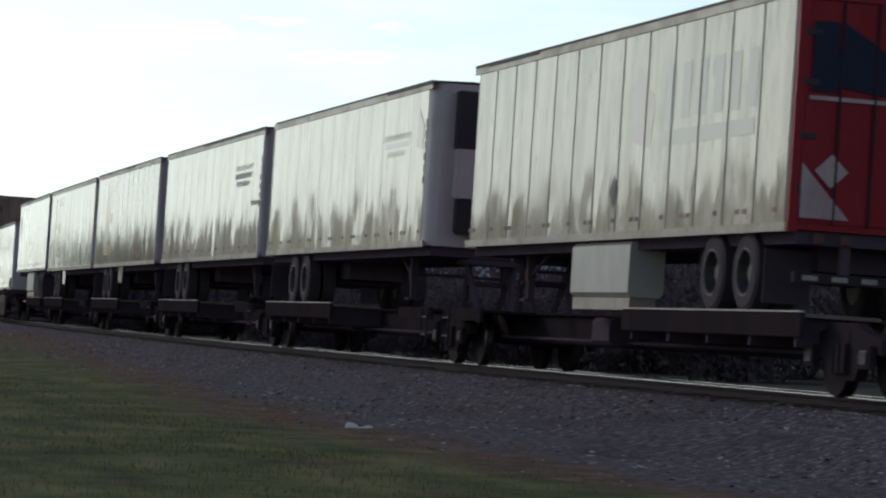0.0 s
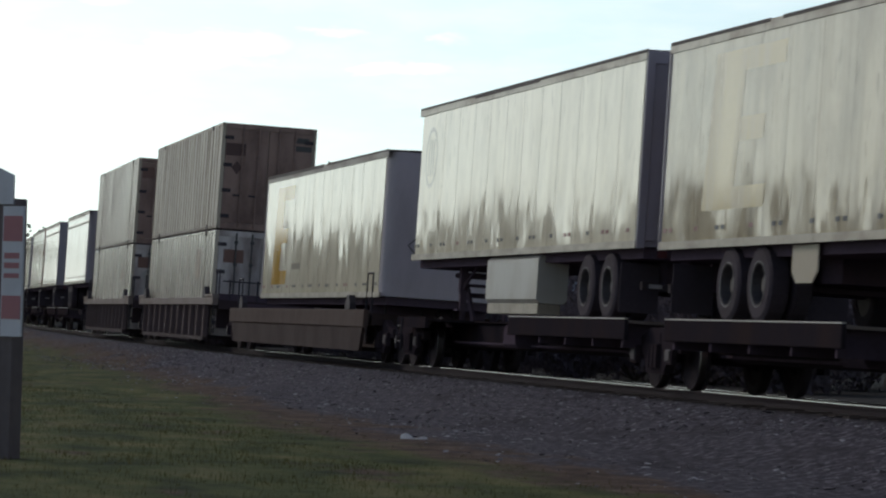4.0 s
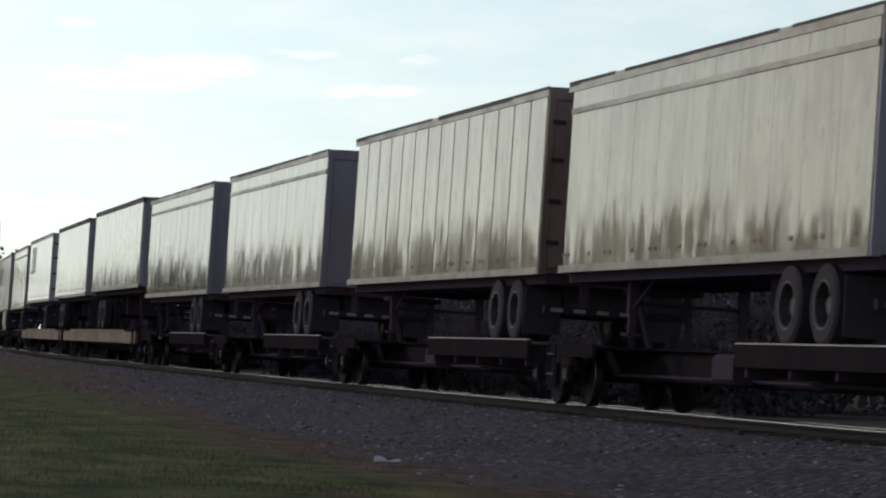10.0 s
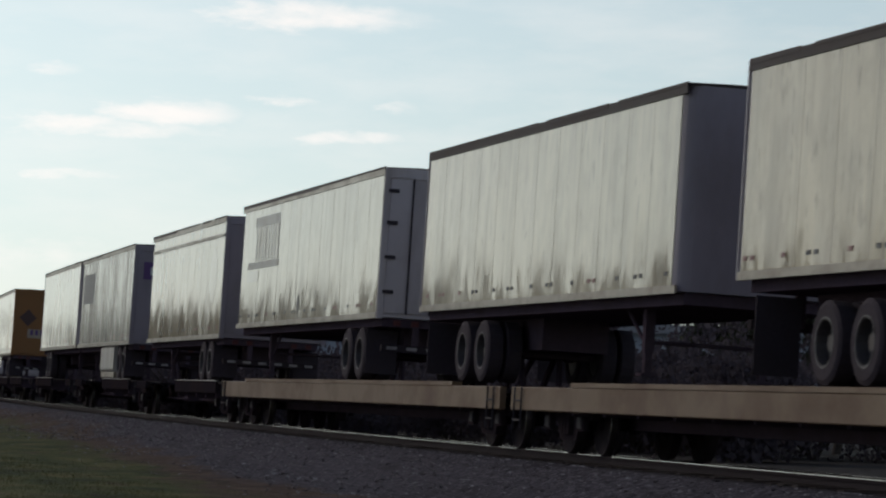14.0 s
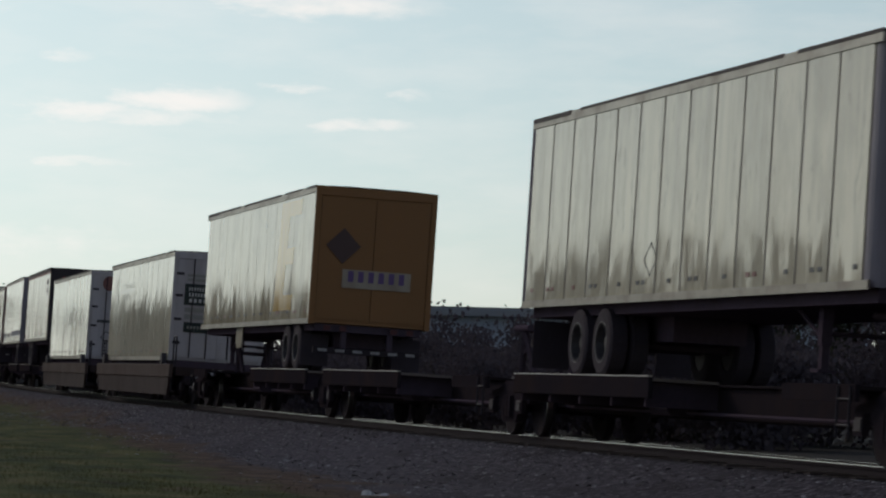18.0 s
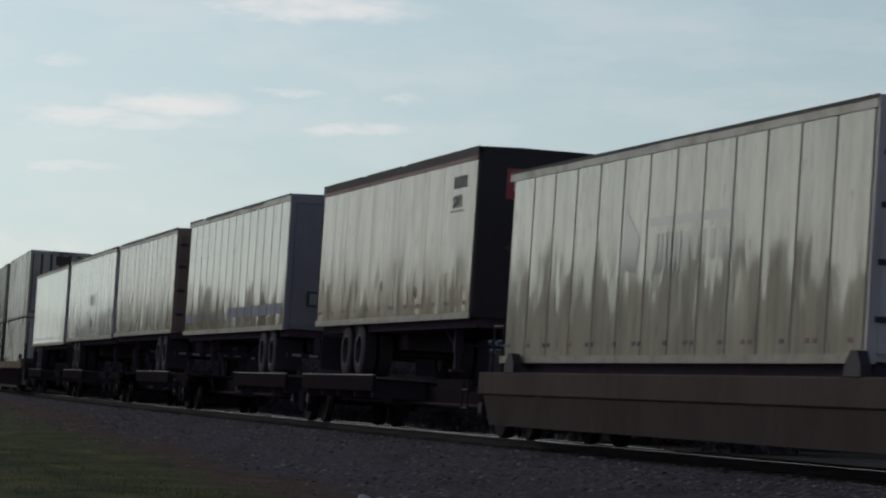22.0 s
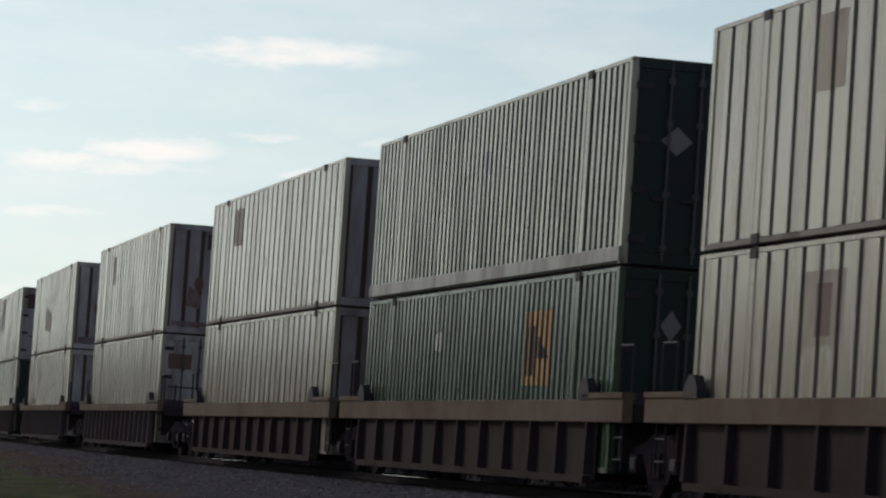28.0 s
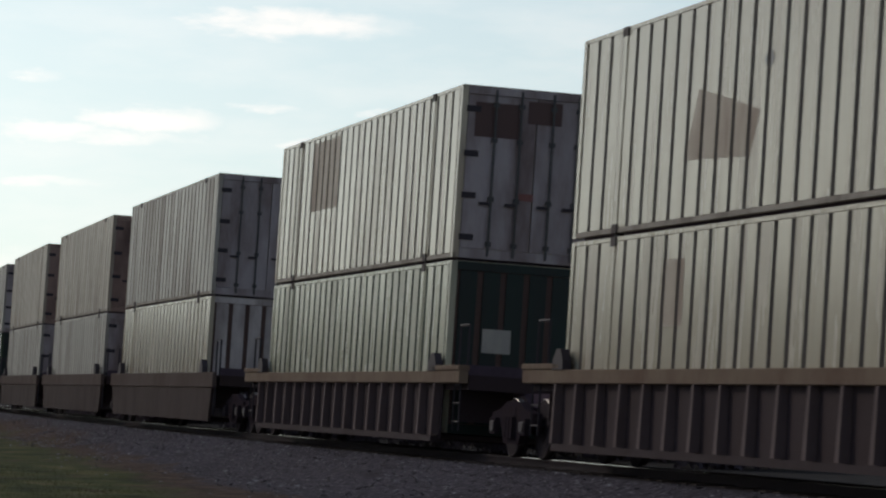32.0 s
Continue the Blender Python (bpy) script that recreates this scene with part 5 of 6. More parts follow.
for i, (a0, a1, style) in enumerate(WELLS):
    near = min(1.7, (a0 - WELLS[i - 1][1]) / 2 - 0.02) if i and a0 - WELLS[i - 1][1] < 6 else 0.9
    far = min(1.7, (WELLS[i + 1][0] - a1) / 2 - 0.02) if i < len(WELLS) - 1 and WELLS[i + 1][0] - a1 < 6 else 0.9
    well_car(a0, a1, **STYLES[style], brake=a0 in (72.0, 94.6, 563.6), mark=a0 == 117.2, reach=(near, far))
# trucks under the joints
for a in (-36.0, -17.2, 0.55, 17.8, 34.6, 52.1, 69.2, 72.2, 92.8, 115.4, 136.4, 139.2, 155.8, 173.3, 191.0, 207.9, 222.6, 226.0, 249.0, 253.8, 277.0, 280.6,
          296.7, 314.5, 331.5, 347.3, 364.9, 369.3, 389.4, 410.7, 427.9, 446.7, 462.5, 479.6, 496.9, 501.3, 520.1, 539.7, 559.8, 562.7, 583.4, 586.3, 608.35, 630.9, 633.7, 655.0, 676.2, 697.3, 717.0):
    truck(a)


# ---------------------------------------------------------------- emblems, worn lettering and placards
def mark_shape(kind, u0, u1, v0, v1):
    """Outlines, in the plane of the mark, of a plain shape that fills u0..u1, v0..v1."""
    w, h, cu, cv = u1 - u0, v1 - v0, (u0 + u1) / 2, (v0 + v1) / 2
    if kind == "diamond":
        return [[(cu, v0), (u1, cv), (cu, v1), (u0, cv)]]
    if kind in ("oval", "circle"):
        return [[(cu + w / 2 * math.cos(a), cv + h / 2 * math.sin(a)) for a in [2 * math.pi * i / 24 for i in range(24)]]]
    if kind in ("ring", "ringd"):
        k, out = (24, []) if kind == "ring" else (4, [])
        for i in range(k):
            a, b = 2 * math.pi * i / k, 2 * math.pi * (i + 1) / k
            out.append([(cu + w / 2 * q * math.cos(t), cv + h / 2 * q * math.sin(t)) for q, t in ((1, a), (1, b), (0.86, b), (0.86, a))])
        if kind == "ring":
            out += [[(cu + k * w - w * 0.04, v0 + h * 0.2), (cu + k * w + w * 0.04, v0 + h * 0.2), (cu + k * w + w * 0.04, v1 - h * 0.2), (cu + k * w - w * 0.04, v1 - h * 0.2)] for k in (-0.2, 0.0, 0.2)]
        return out
    if kind == "E":
        # a leaning upright with three arms that point to smaller u
        lean = h * 0.15
        w -= lean
        u1 -= lean
        out = [[(u1 - w * 0.45, v1), (u1, v1), (u1, v0), (u1 - w * 0.45, v0)]]
        for q0, q1, far in ((0.86, 1.0, 0.0), (0.42, 0.57, 0.2), (0.0, 0.14, 0.1)):
            out.append([(u0 + w * far, v0 + h * q0), (u1 - w * 0.45, v0 + h * q0), (u1 - w * 0.45, v0 + h * q1), (u0 + w * far, v0 + h * q1)])
        out = [[(u + lean * (1 - (v - v0) / h), v) for u, v in o] for o in out]
        return out
    if kind == "slant":
        return [[(u0 + w * 0.1, v0), (u1, v0 + h * 0.1), (u1 - w * 0.15, v1), (u0 + w * 0.45, v1 - h * 0.2), (u0, v0 + h * 0.55)]]
    if kind == "tri":
        return [[(u0, v0), (u1, v0), (u1, v1)]]
    if kind.startswith("bars"):
        n = int(kind[4:])
        if n == 2:
            return [rect(u0, u1, v0, v0 + h * 0.4), rect(u0 + w * 0.15, u1, v0 + h * 0.6, v1)]
        return [rect(u0 + w * i / n + w * 0.03, u0 + w * (i + 0.72) / n, v0, v1) for i in range(n)]
    return [rect(u0, u1, v0, v1)]


LAYER = {}


def lift(ob, face):
    """Marks that lie over one another stand a little prouder each."""
    LAYER[(ob.name, face)] = LAYER.get((ob.name, face), 0) + 1
    return 0.0012 * LAYER[(ob.name, face)]


def between(outline, lo, hi):
    """The piece of a convex outline that lies between two uprights."""
    for edge, keep in ((lo, 1), (hi, -1)):
        out = []
        for k, (u, v) in enumerate(outline):
            pu, pv = outline[k - 1]
            a, b = (pu - edge) * keep, (u - edge) * keep
            if (a < 0) != (b < 0):
                q = a / (a - b)
                out.append((edge, pv + (v - pv) * q))
            if b >= 0:
                out.append((u, v))
        outline = out
        if len(outline) < 3:
            return []
    return outline


def side_mark(ob, kind, mat, name, u0, u1, v0, v1):
    bands = RIDGES.get(ob.name) or PANELS.get(ob.name)
    up = (1.2982 if ob.name in RIDGES else 1.3022) + lift(ob, "side")
    for outline in mark_shape(kind, u0, u1, v0, v1):
        for piece in [between(outline, lo, hi) for lo, hi in bands] if bands else [outline]:
            if piece and max(u for u, v in piece) - min(u for u, v in piece) > 0.004:
                bm = bmesh.new()
                plate(bm, piece, up, 0.0015)
                part(name, bm, mat, ob)


def end_mark(ob, kind, mat, name, u0, u1, v0, v1):
    front = min((c[0] for ch in ob.children if ch.type == "MESH" and ch.name.split(".")[0] in ("door", "body", "nose_panel", "rear_post") for c in ch.bound_box))
    for outline in mark_shape(kind, u0, u1, v0, v1):
        bm = bmesh.new()
        end_plate(bm, outline, front - 0.003 - lift(ob, "end"), 0.0045)
        part(name, bm, mat, ob)


side_mark(T_K, "slant", decal_pale_red, "logo_patch", -2.26, -1.21, 3.16, 4.36)
side_mark(T_K, "bars6", decal_faint, "faded_word", -6.63, -2.58, 3.50, 4.25)
side_mark(T_K, "rect", decal_faint, "faded_line", -6.48, -2.53, 3.16, 3.37)
side_mark(T_K, "diamond", decal_dark, "placard", -0.76, -0.31, 2.37, 2.84)
side_mark(T_B, "rect", decal_faint, "stripe", -6.1, -4.1, 3.82, 3.92)
side_mark(T_B, "bars12", decal_grey, "faded_word", -6.2, -4.0, 3.97, 4.07)
side_mark(T_B, "bars9", decal_pale_red, "faded_word", -5.8, -4.3, 3.66, 3.76)
side_mark(T_B, "slant", decal_pale_red, "faded_patch", -7.3, -6.75, 3.7, 4.45)
unit = part("cooling_unit", boxm(-8.04, -7.802, -0.95, 0.85, 2.86, 3.72, chamfer=0.02), end_white, T_B, "white cover of the cooling unit")
part("unit_grille", boxm(-8.02, -7.802, -0.95, 0.87, 3.722, 4.74, chamfer=0.02), black_iron, unit, "dark grille of the cooling unit")
part("unit_base", boxm(-8.0, -7.802, -0.9, 0.8, 2.24, 2.858, chamfer=0.04), black_iron, unit)
side_mark(T_C, "rect", decal_grey2, "stripe", -6.3, -3.95, 3.82, 3.94)
side_mark(T_C, "bars16", decal_tan, "faded_word", -6.39, -3.99, 4.01, 4.13)
side_mark(T_C, "bars12", decal_tan, "faded_word", -6.1, -4.2, 3.63, 3.76)
side_mark(T_C, "bars10", decal_grey, "web_line", -7.94, -6.43, 3.15, 3.26)
side_mark(T_D, "E", decal_yellow, "emblem", 2.48, 5.58, 2.32, 4.60)
side_mark(T_E, "E", decal_yellow, "emblem", 3.13, 6.38, 2.45, 4.58)
side_mark(T_G, "E", decal_amber, "emblem", 3.62, 6.37, 1.62, 3.94)
side_mark(T_G, "rect", decal_faint, "faded_line", 2.22, 3.42, 1.96, 2.10)
side_mark(T_F, "ring", decal_faint, "round_emblem", 6.20, 7.20, 3.35, 4.50)
side_mark(T_F, "bars24", decal_faint, "faded_word", -0.42, 5.93, 3.81, 4.03)
side_mark(T1, "oval", decal_pale, "shield", -5.72, -4.57, 2.97, 4.23)
side_mark(T5, "oval", decal_pale, "shield", 4.13, 5.18, 3.06, 4.18)
side_mark(T5, "rect", decal_pale, "pale_patch", 1.38, 2.48, 2.40, 3.49)
side_mark(T9, "oval", decal_pale, "shield", -5.82, -4.67, 2.88, 4.21)
side_mark(T8, "rect", decal_grey, "stripe", 3.03, 6.23, 4.48, 4.71)
side_mark(T8, "bars8", decal_grey, "faded_word", 2.97, 6.12, 3.71, 4.48)
side_mark(T8, "rect", decal_grey, "stripe", 2.91, 6.96, 3.53, 3.69)
side_mark(T8, "rect", decal_faint, "faded_line", 5.53, 6.98, 3.24, 3.49)
side_mark(T8, "diamond", decal_dark, "placard", 0.07, 0.37, 2.38, 2.85)
side_mark(T10, "rect", decal_grey2, "painted_over_patch", 3.36, 6.87, 3.44, 4.42)
side_mark(T10, "diamond", decal_dark, "placard", -0.49, -0.09, 2.26, 2.66)
side_mark(T11, "ringd", decal_dark, "placard", 0.59, 1.24, 2.34, 2.83)
side_mark(T12, "E", decal_amber, "emblem", -6.15, -3.15, 2.26, 4.67)
side_mark(T13, "ring", decal_faint, "round_emblem", 5.80, 6.95, 2.80, 3.93)
side_mark(T13, "rect", decal_faint, "stripe", 1.29, 5.50, 3.20, 3.35)
side_mark(T13, "bars8", decal_faint, "faded_word", 1.33, 4.88, 3.36, 3.51)
side_mark(T13, "bars6", decal_faint, "faded_word", 2.46, 4.11, 3.01, 3.17)
side_mark(T14, "bars7", decal_faint, "faded_word", -3.31, -0.76, 2.56, 2.96)
side_mark(T14, "rect", decal_faint, "faded_line", -3.3, 0.4, 3.08, 3.2)
side_mark(T14, "slant", decal_faint, "swoosh", 0.85, 1.70, 2.44, 3.36)
side_mark(T14, "bars6", decal_faint, "faded_word", -1.09, 0.16, 2.43, 2.98)
side_mark(T16, "rect", decal_pale, "pale_patch", 3.9, 7.36, 3.93, 4.4)
side_mark(T16, "rect", decal_blue, "blue_band", 5.9, 7.5, 2.24, 2.44)
side_mark(T16, "bars14", decal_blue, "scuffed_band", 1.3, 5.7, 2.26, 2.46)
side_mark(T16, "rect", decal_blue, "blue_band", -7.5, 0.4, 2.28, 2.52)
side_mark(T16, "ringd", decal_dark, "placard", -0.37, 0.03, 2.41, 2.85)
side_mark(T16, "ringd", decal_dark, "placard", -0.92, -0.52, 2.40, 2.80)
side_mark(T18, "rect", decal_pale, "pale_patch", -2.37, 0.43, 3.08, 3.59)
side_mark(T18, "bars6", decal_grey, "faded_word", -2.17, 0.18, 3.15, 3.50)
side_mark(T18, "diamond", decal_dark, "placard", -0.72, -0.17, 2.31, 2.77)
side_mark(T15, "ring", decal_faint, "scrawl", 0.39, 0.69, 2.53, 2.77)
side_mark(T15, "ring", decal_faint, "scrawl", -2.65, -2.35, 2.34, 2.61)
side_mark(S3[1], "rect", decal_tan, "brown_patch", 3.26, 4.31, 4.93, 5.85)
side_mark(S3[0], "rect", decal_tan, "brown_patch", 2.88, 4.18, 1.93, 2.81)
side_mark(S3[0], "rect", decal_brown, "emblem_bar", 3.28, 3.78, 2.04, 2.66)
side_mark(S4[1], "oval", decal_white, "placard", -0.42, 0.13, 4.98, 5.39)
side_mark(S4[0], "oval", decal_white, "placard", 2.17, 2.67, 2.15, 2.51)
side_mark(S4[0], "rect", decal_orange, "emblem", -4.75, -3.2, 1.55, 2.68)
side_mark(S4[0], "bars3", decal_navy, "emblem_bar", -3.8, -3.3, 1.7, 2.45)
side_mark(S4[0], "tri", decal_navy, "emblem_wing", -4.65, -4.0, 1.95, 2.3)
side_mark(S5[1], "rect", decal_tan, "brown_patch", 3.68, 4.78, 4.96, 5.82)
side_mark(S5[1], "diamond", decal_white, "placard", 0.33, 0.68, 4.27, 4.60)
side_mark(S6[1], "rect", decal_tan, "brown_patch", 3.65, 4.50, 4.93, 5.75)
side_mark(S6[0], "rect", decal_tan, "brown_patch", -4.58, -4.03, 1.91, 2.65)
side_mark(S7[1], "slant", decal_tan, "brown_emblem", 0.23, 3.08, 3.96, 4.97)
side_mark(S7[1], "rect", decal_brown, "brown_patch", -5.50, -5.15, 4.93, 5.33)
side_mark(S7[0], "rect", decal_tan, "brown_patch", 2.82, 3.77, 1.89, 2.78)
side_mark(S8[1], "rect", decal_tan, "brown_patch", 2.02, 4.57, 4.58, 5.98)
side_mark(S1[0], "rect", decal_tan, "brown_patch", -5.17, -4.07, 1.85, 2.71)
side_mark(S2[0], "rect", decal_tan, "brown_patch", -5.17, -3.97, 1.99, 2.30)
end_mark(T_K, "rect", decal_navy, "emblem", 0.8, 1.12, 3.62, 4.47)
end_mark(T_K, "slant", decal_navy, "emblem", 0.1, 0.85, 3.62, 4.47)
end_mark(T_K, "rect", decal_rose, "emblem_rule", 0.1, 1.14, 3.52, 3.57)
end_mark(T_K, "diamond", decal_rose, "placard", 0.59, 1.02, 2.47, 2.88)
end_mark(T_K, "tri", decal_rose, "white_wedge", 0.55, 1.18, 2.10, 2.76)
end_mark(S1[1], "rect", decal_brown2, "dark_patch", 0.63, 1.18, 5.24, 5.58)
end_mark(S1[1], "diamond", decal_brown2, "placard", 0.70, 1.00, 4.73, 5.10)
end_mark(S1[1], "bars2", decal_dark, "number_bar", -1.18, -0.69, 5.48, 5.85)
end_mark(S1[0], "rect", decal_brown, "brown_patch", 0.49, 1.05, 2.31, 2.67)
end_mark(S1[0], "bars2", decal_dark, "number_bar", -1.32, -0.77, 2.51, 2.89)
end_mark(S2[1], "rect", decal_brown, "brown_patch", 0.60, 1.15, 5.44, 5.82)
end_mark(S2[0], "rect", decal_brown, "brown_patch", 0.54, 1.10, 2.39, 2.76)
end_mark(S2[0], "diamond", decal_grey, "placard", 0.63, 0.98, 1.95, 2.33)
end_mark(T1, "bars2", decal_dark, "number_bar", -0.08, 0.53, 4.62, 4.77)
end_mark(T1, "rect", decal_dark, "vent", 0.62, 0.95, 2.58, 3.04)
end_mark(T_G, "ringd", decal_dark, "placard", 0.40, 0.81, 2.16, 2.57)
end_mark(T9, "rect", decal_dark, "vent", 0.48, 0.78, 2.49, 2.90)
end_mark(T10, "rect", decal_purple, "purple_sign", 0.19, 1.02, 3.94, 4.45)
end_mark(T10, "bars4", decal_white, "sign_word", 0.23, 0.86, 4.08, 4.31)
end_mark(T12, "diamond", decal_brown2, "placard", 0.29, 1.04, 3.25, 4.01)
end_mark(T12, "rect", decal_tan, "faded_sign", -0.83, 0.65, 2.75, 3.14)
end_mark(T12, "bars6", decal_purple, "sign_word", -0.73, 0.59, 2.88, 3.11)
end_mark(T13, "rect", decal_green, "dark_sign", 0.11, 0.98, 2.70, 3.29)
end_mark(T13, "rect", decal_green, "dark_sign", 0.07, 0.95, 1.95, 2.23)
end_mark(T13, "bars2", decal_grey, "sign_line", 0.19, 0.92, 3.36, 3.56)
end_mark(T13, "bars2", decal_grey, "sign_line", 0.11, 0.95, 2.32, 2.63)
for word, v0, v1 in (("bars9", 3.1, 3.2), ("bars8", 2.94, 3.04), ("bars5", 2.78, 2.88)):
    end_mark(T13, word, decal_white, "sign_word", 0.22, 0.88, v0, v1)
end_mark(T13, "bars8", decal_grey, "sign_word", 0.15, 0.88, 2.05, 2.13)
end_mark(T14, "circle", decal_red2, "round_emblem", 0.42, 0.90, 3.57, 4.08)
end_mark(T14, "rect", decal_dark, "arrow_bar", 0.02, 1.02, 2.47, 2.56)
end_mark(T14, "ringd", decal_dark, "placard", 0.44, 0.87, 1.75, 2.20)
end_mark(T14, "rect", decal_orange, "orange_patch", -0.68, -0.42, 1.89, 2.16)
end_mark(T15, "rect", decal_red, "red_sign", 0.22, 0.81, 3.99, 4.51)
end_mark(T15, "bars4", decal_white, "sign_word", 0.26, 0.71, 4.14, 4.38)
end_mark(T15, "diamond", decal_brown2, "placard", 0.35, 0.76, 2.94, 3.40)
end_mark(T16, "rect", decal_dark, "tilted_sticker", 0.45, 0.83, 2.46, 2.80)
end_mark(T16, "rect", decal_grey, "sticker_face", 0.51, 0.77, 2.51, 2.75)
end_mark(S3[1], "rect", decal_brown2, "dark_patch", -0.42, 0.20, 5.52, 5.92)
end_mark(S3[1], "circle", decal_brown, "round_patch", 0.28, 0.69, 4.32, 4.74)
end_mark(S3[0], "rect", decal_brown2, "dark_patch", -0.54, 0.06, 2.52, 2.91)
end_mark(S4[1], "diamond", decal_grey2, "placard", 0.36, 0.82, 4.78, 5.19)
end_mark(S4[0], "diamond", decal_grey2, "placard", 0.36, 0.67, 2.18, 2.62)
end_mark(S6[1], "rect", decal_brown2, "dark_patch", -0.35, 0.27, 5.48, 5.90)
end_mark(S6[1], "circle", decal_brown, "round_patch", 0.31, 0.56, 4.35, 4.76)
end_mark(S6[0], "rect", decal_brown, "brown_patch", 0.48, 1.11, 2.27, 2.67)
end_mark(S7[1], "circle", decal_brown, "round_patch", 0.25, 0.62, 4.37, 4.80)
end_mark(S7[1], "rect", decal_brown, "brown_patch", -1.34, -0.74, 4.24, 4.67)
end_mark(S7[1], "rect", decal_rust, "rust_stain", -1.1, 1.1, 3.42, 3.62)
end_mark(S7[1], "slant", decal_rust, "rust_stain", -0.3, 0.35, 3.75, 4.15)
end_mark(S6[1], "slant", decal_rust, "rust_stain", 0.35, 0.75, 3.9, 4.5)
end_mark(S6[1], "rect", decal_rust, "rust_stain", -1.1, 1.1, 3.42, 3.55)
end_mark(S3[1], "rect", decal_rust, "rust_stain", -1.1, 1.1, 3.42, 3.52)
side_mark(S7[1], "diamond", decal_grey2, "placard", -0.2, 0.15, 4.95, 5.3)
end_mark(S7[0], "rect", decal_brown2, "dark_patch", -0.52, 0.07, 2.52, 2.94)
end_mark(S7[0], "circle", decal_tan, "round_patch", 0.13, 0.55, 1.40, 1.72)
end_mark(S8[1], "rect", decal_brown2, "dark_patch", 0.31, 1.07, 5.27, 5.85)
end_mark(S8[1], "rect", decal_brown2, "dark_patch", -0.43, 0.16, 5.55, 5.93)
end_mark(S8[1], "rect", decal_red2, "small_patch", -0.01, 0.24, 4.25, 4.37)
end_mark(S8[0], "rect", decal_grey, "white_patch", 0.22, 0.71, 1.67, 2.07)

lettering("INTERMODAL", 0.31, decal_grey2, T15, side_m(-5.6, 1.3075, 4.2) @ Matrix.Diagonal((0.52, 1, 1, 1)), "lettering", "dark lettering INTERMODAL")
lettering("SERVICES", 0.31, decal_grey2, T15, side_m(-5.42, 1.3075, 3.87) @ Matrix.Diagonal((0.52, 1, 1, 1)), "lettering", "dark lettering SERVICES")
part("maroon_strip", boxm(-6.75, 6.8, 1.303, 1.316, 4.63, 4.7), maroon_rail, T15, "maroon strip under the roof rail")
part("rule", boxm(-5.9, -4.95, 1.3065, 1.309, 3.8, 3.825), decal_dark, T15)
lettering("11", 0.55, decal_dark, T3, pose(-7.86, 0.75, 4.25, 90, 0, -90), "lettering", "black number 11")
for ob, digits in ((T_B, "227050"), (T_C, "228040")):
    x = -(15.6 if ob is T_B else 15.93) / 2 + 0.36
    for i, ch in enumerate(digits):
        lettering(ch, 0.2, decal_dark, ob, side_m(x, 1.308, 4.1 - i * 0.2), "digit")
for ob in (T_D, T_E, T12):
    x = {T_D: 1.0, T_E: 2.2, T12: 2.0}[ob]
    bm = bmesh.new()
    plate(bm, [(x - 0.3, 1.46), (x + 0.3, 1.46), (x + 0.48, 1.6), (x + 0.48, 1.94), (x - 0.48, 1.94), (x - 0.48, 1.6)], 1.2, 0.02)
    part("dock_tag", bm, decal_pale, ob, "pale tapered tag hanging under the floor")

# ---------------------------------------------------------------- the place beside the track
GROUND = -0.614
tie_bed = tagged(new("track_bed"), "weathered wooden ties half buried in ballast", "track bed", kind="structure")


def tie_mesh():
    return boxm(-0.11, 0.11, -1.28, 1.28, -0.26, -0.088, chamfer=0.012), tie_wood


for i in range(290):
    s = -22 + i * 0.52
    part("tie", shared("tie", tie_mesh), None, tie_bed, "", track_pose(s + random.uniform(-0.03, 0.03), random.uniform(-0.04, 0.04), random.uniform(-0.01, 0.006), random.uniform(-1, 1)))


def scatter(name, label, count, shape, place, mat, kind="stuff"):
    """Many small bodies in one mesh: shape gives vertices and faces of one, place its position, size and turn."""
    verts, faces = [], []
    for i in range(count):
        v, f = shape(i)
        m = place(i)
        if m is None:
            continue
        k = len(verts)
        verts += [m @ Vector(p) for p in v]
        faces += [tuple(q + k for q in fc) for fc in f]
    me = bpy.data.meshes.new(name)
    me.from_pydata([tuple(v) for v in verts], [], faces)
    me.materials.append(mat)
    return tagged(new(name, me), label, name.replace("_", " "), kind=kind)


rng = random.Random(5)
OCTA = ([(1, 0, 0), (-1, 0, 0), (0, 1, 0), (0, -1, 0), (0, 0, 1), (0, 0, -1)],
        [(0, 2, 4), (2, 1, 4), (1, 3, 4), (3, 0, 4), (2, 0, 5), (1, 2, 5), (3, 1, 5), (0, 3, 5)])


def pebble(i):
    return [tuple(c * rng.uniform(0.7, 1.25) for c in p) for p in OCTA[0]], OCTA[1]


def stone_place(i):
    s = rng.uniform(-26, 60) if rng.random() < 0.75 else rng.uniform(60, 140)
    d = 1.45 + abs(rng.gauss(0, 1)) * 2.0
    if d > 6.3 or (d > 5.0 and rng.random() < 0.5):
        return None
    x, y, b = rail_place(s, d)
    r = rng.choice((0.014, 0.018, 0.022, 0.026, 0.034)) * rng.uniform(0.8, 1.3)
    return Matrix.LocRotScale((x, y, ground_height(d) + r * 0.12), Euler((rng.uniform(-0.3, 0.3), rng.uniform(-0.3, 0.3), rng.uniform(0, 6))), (r * 1.4, r * 1.1, r * 0.22))


BLADE = ([(-0.5, 0, 0), (0.5, 0, 0), (0.12, 0.1, 0.6), (0.0, 0.28, 1.0)], [(0, 1, 2), (0, 2, 3)])


def blade(i):
    return BLADE


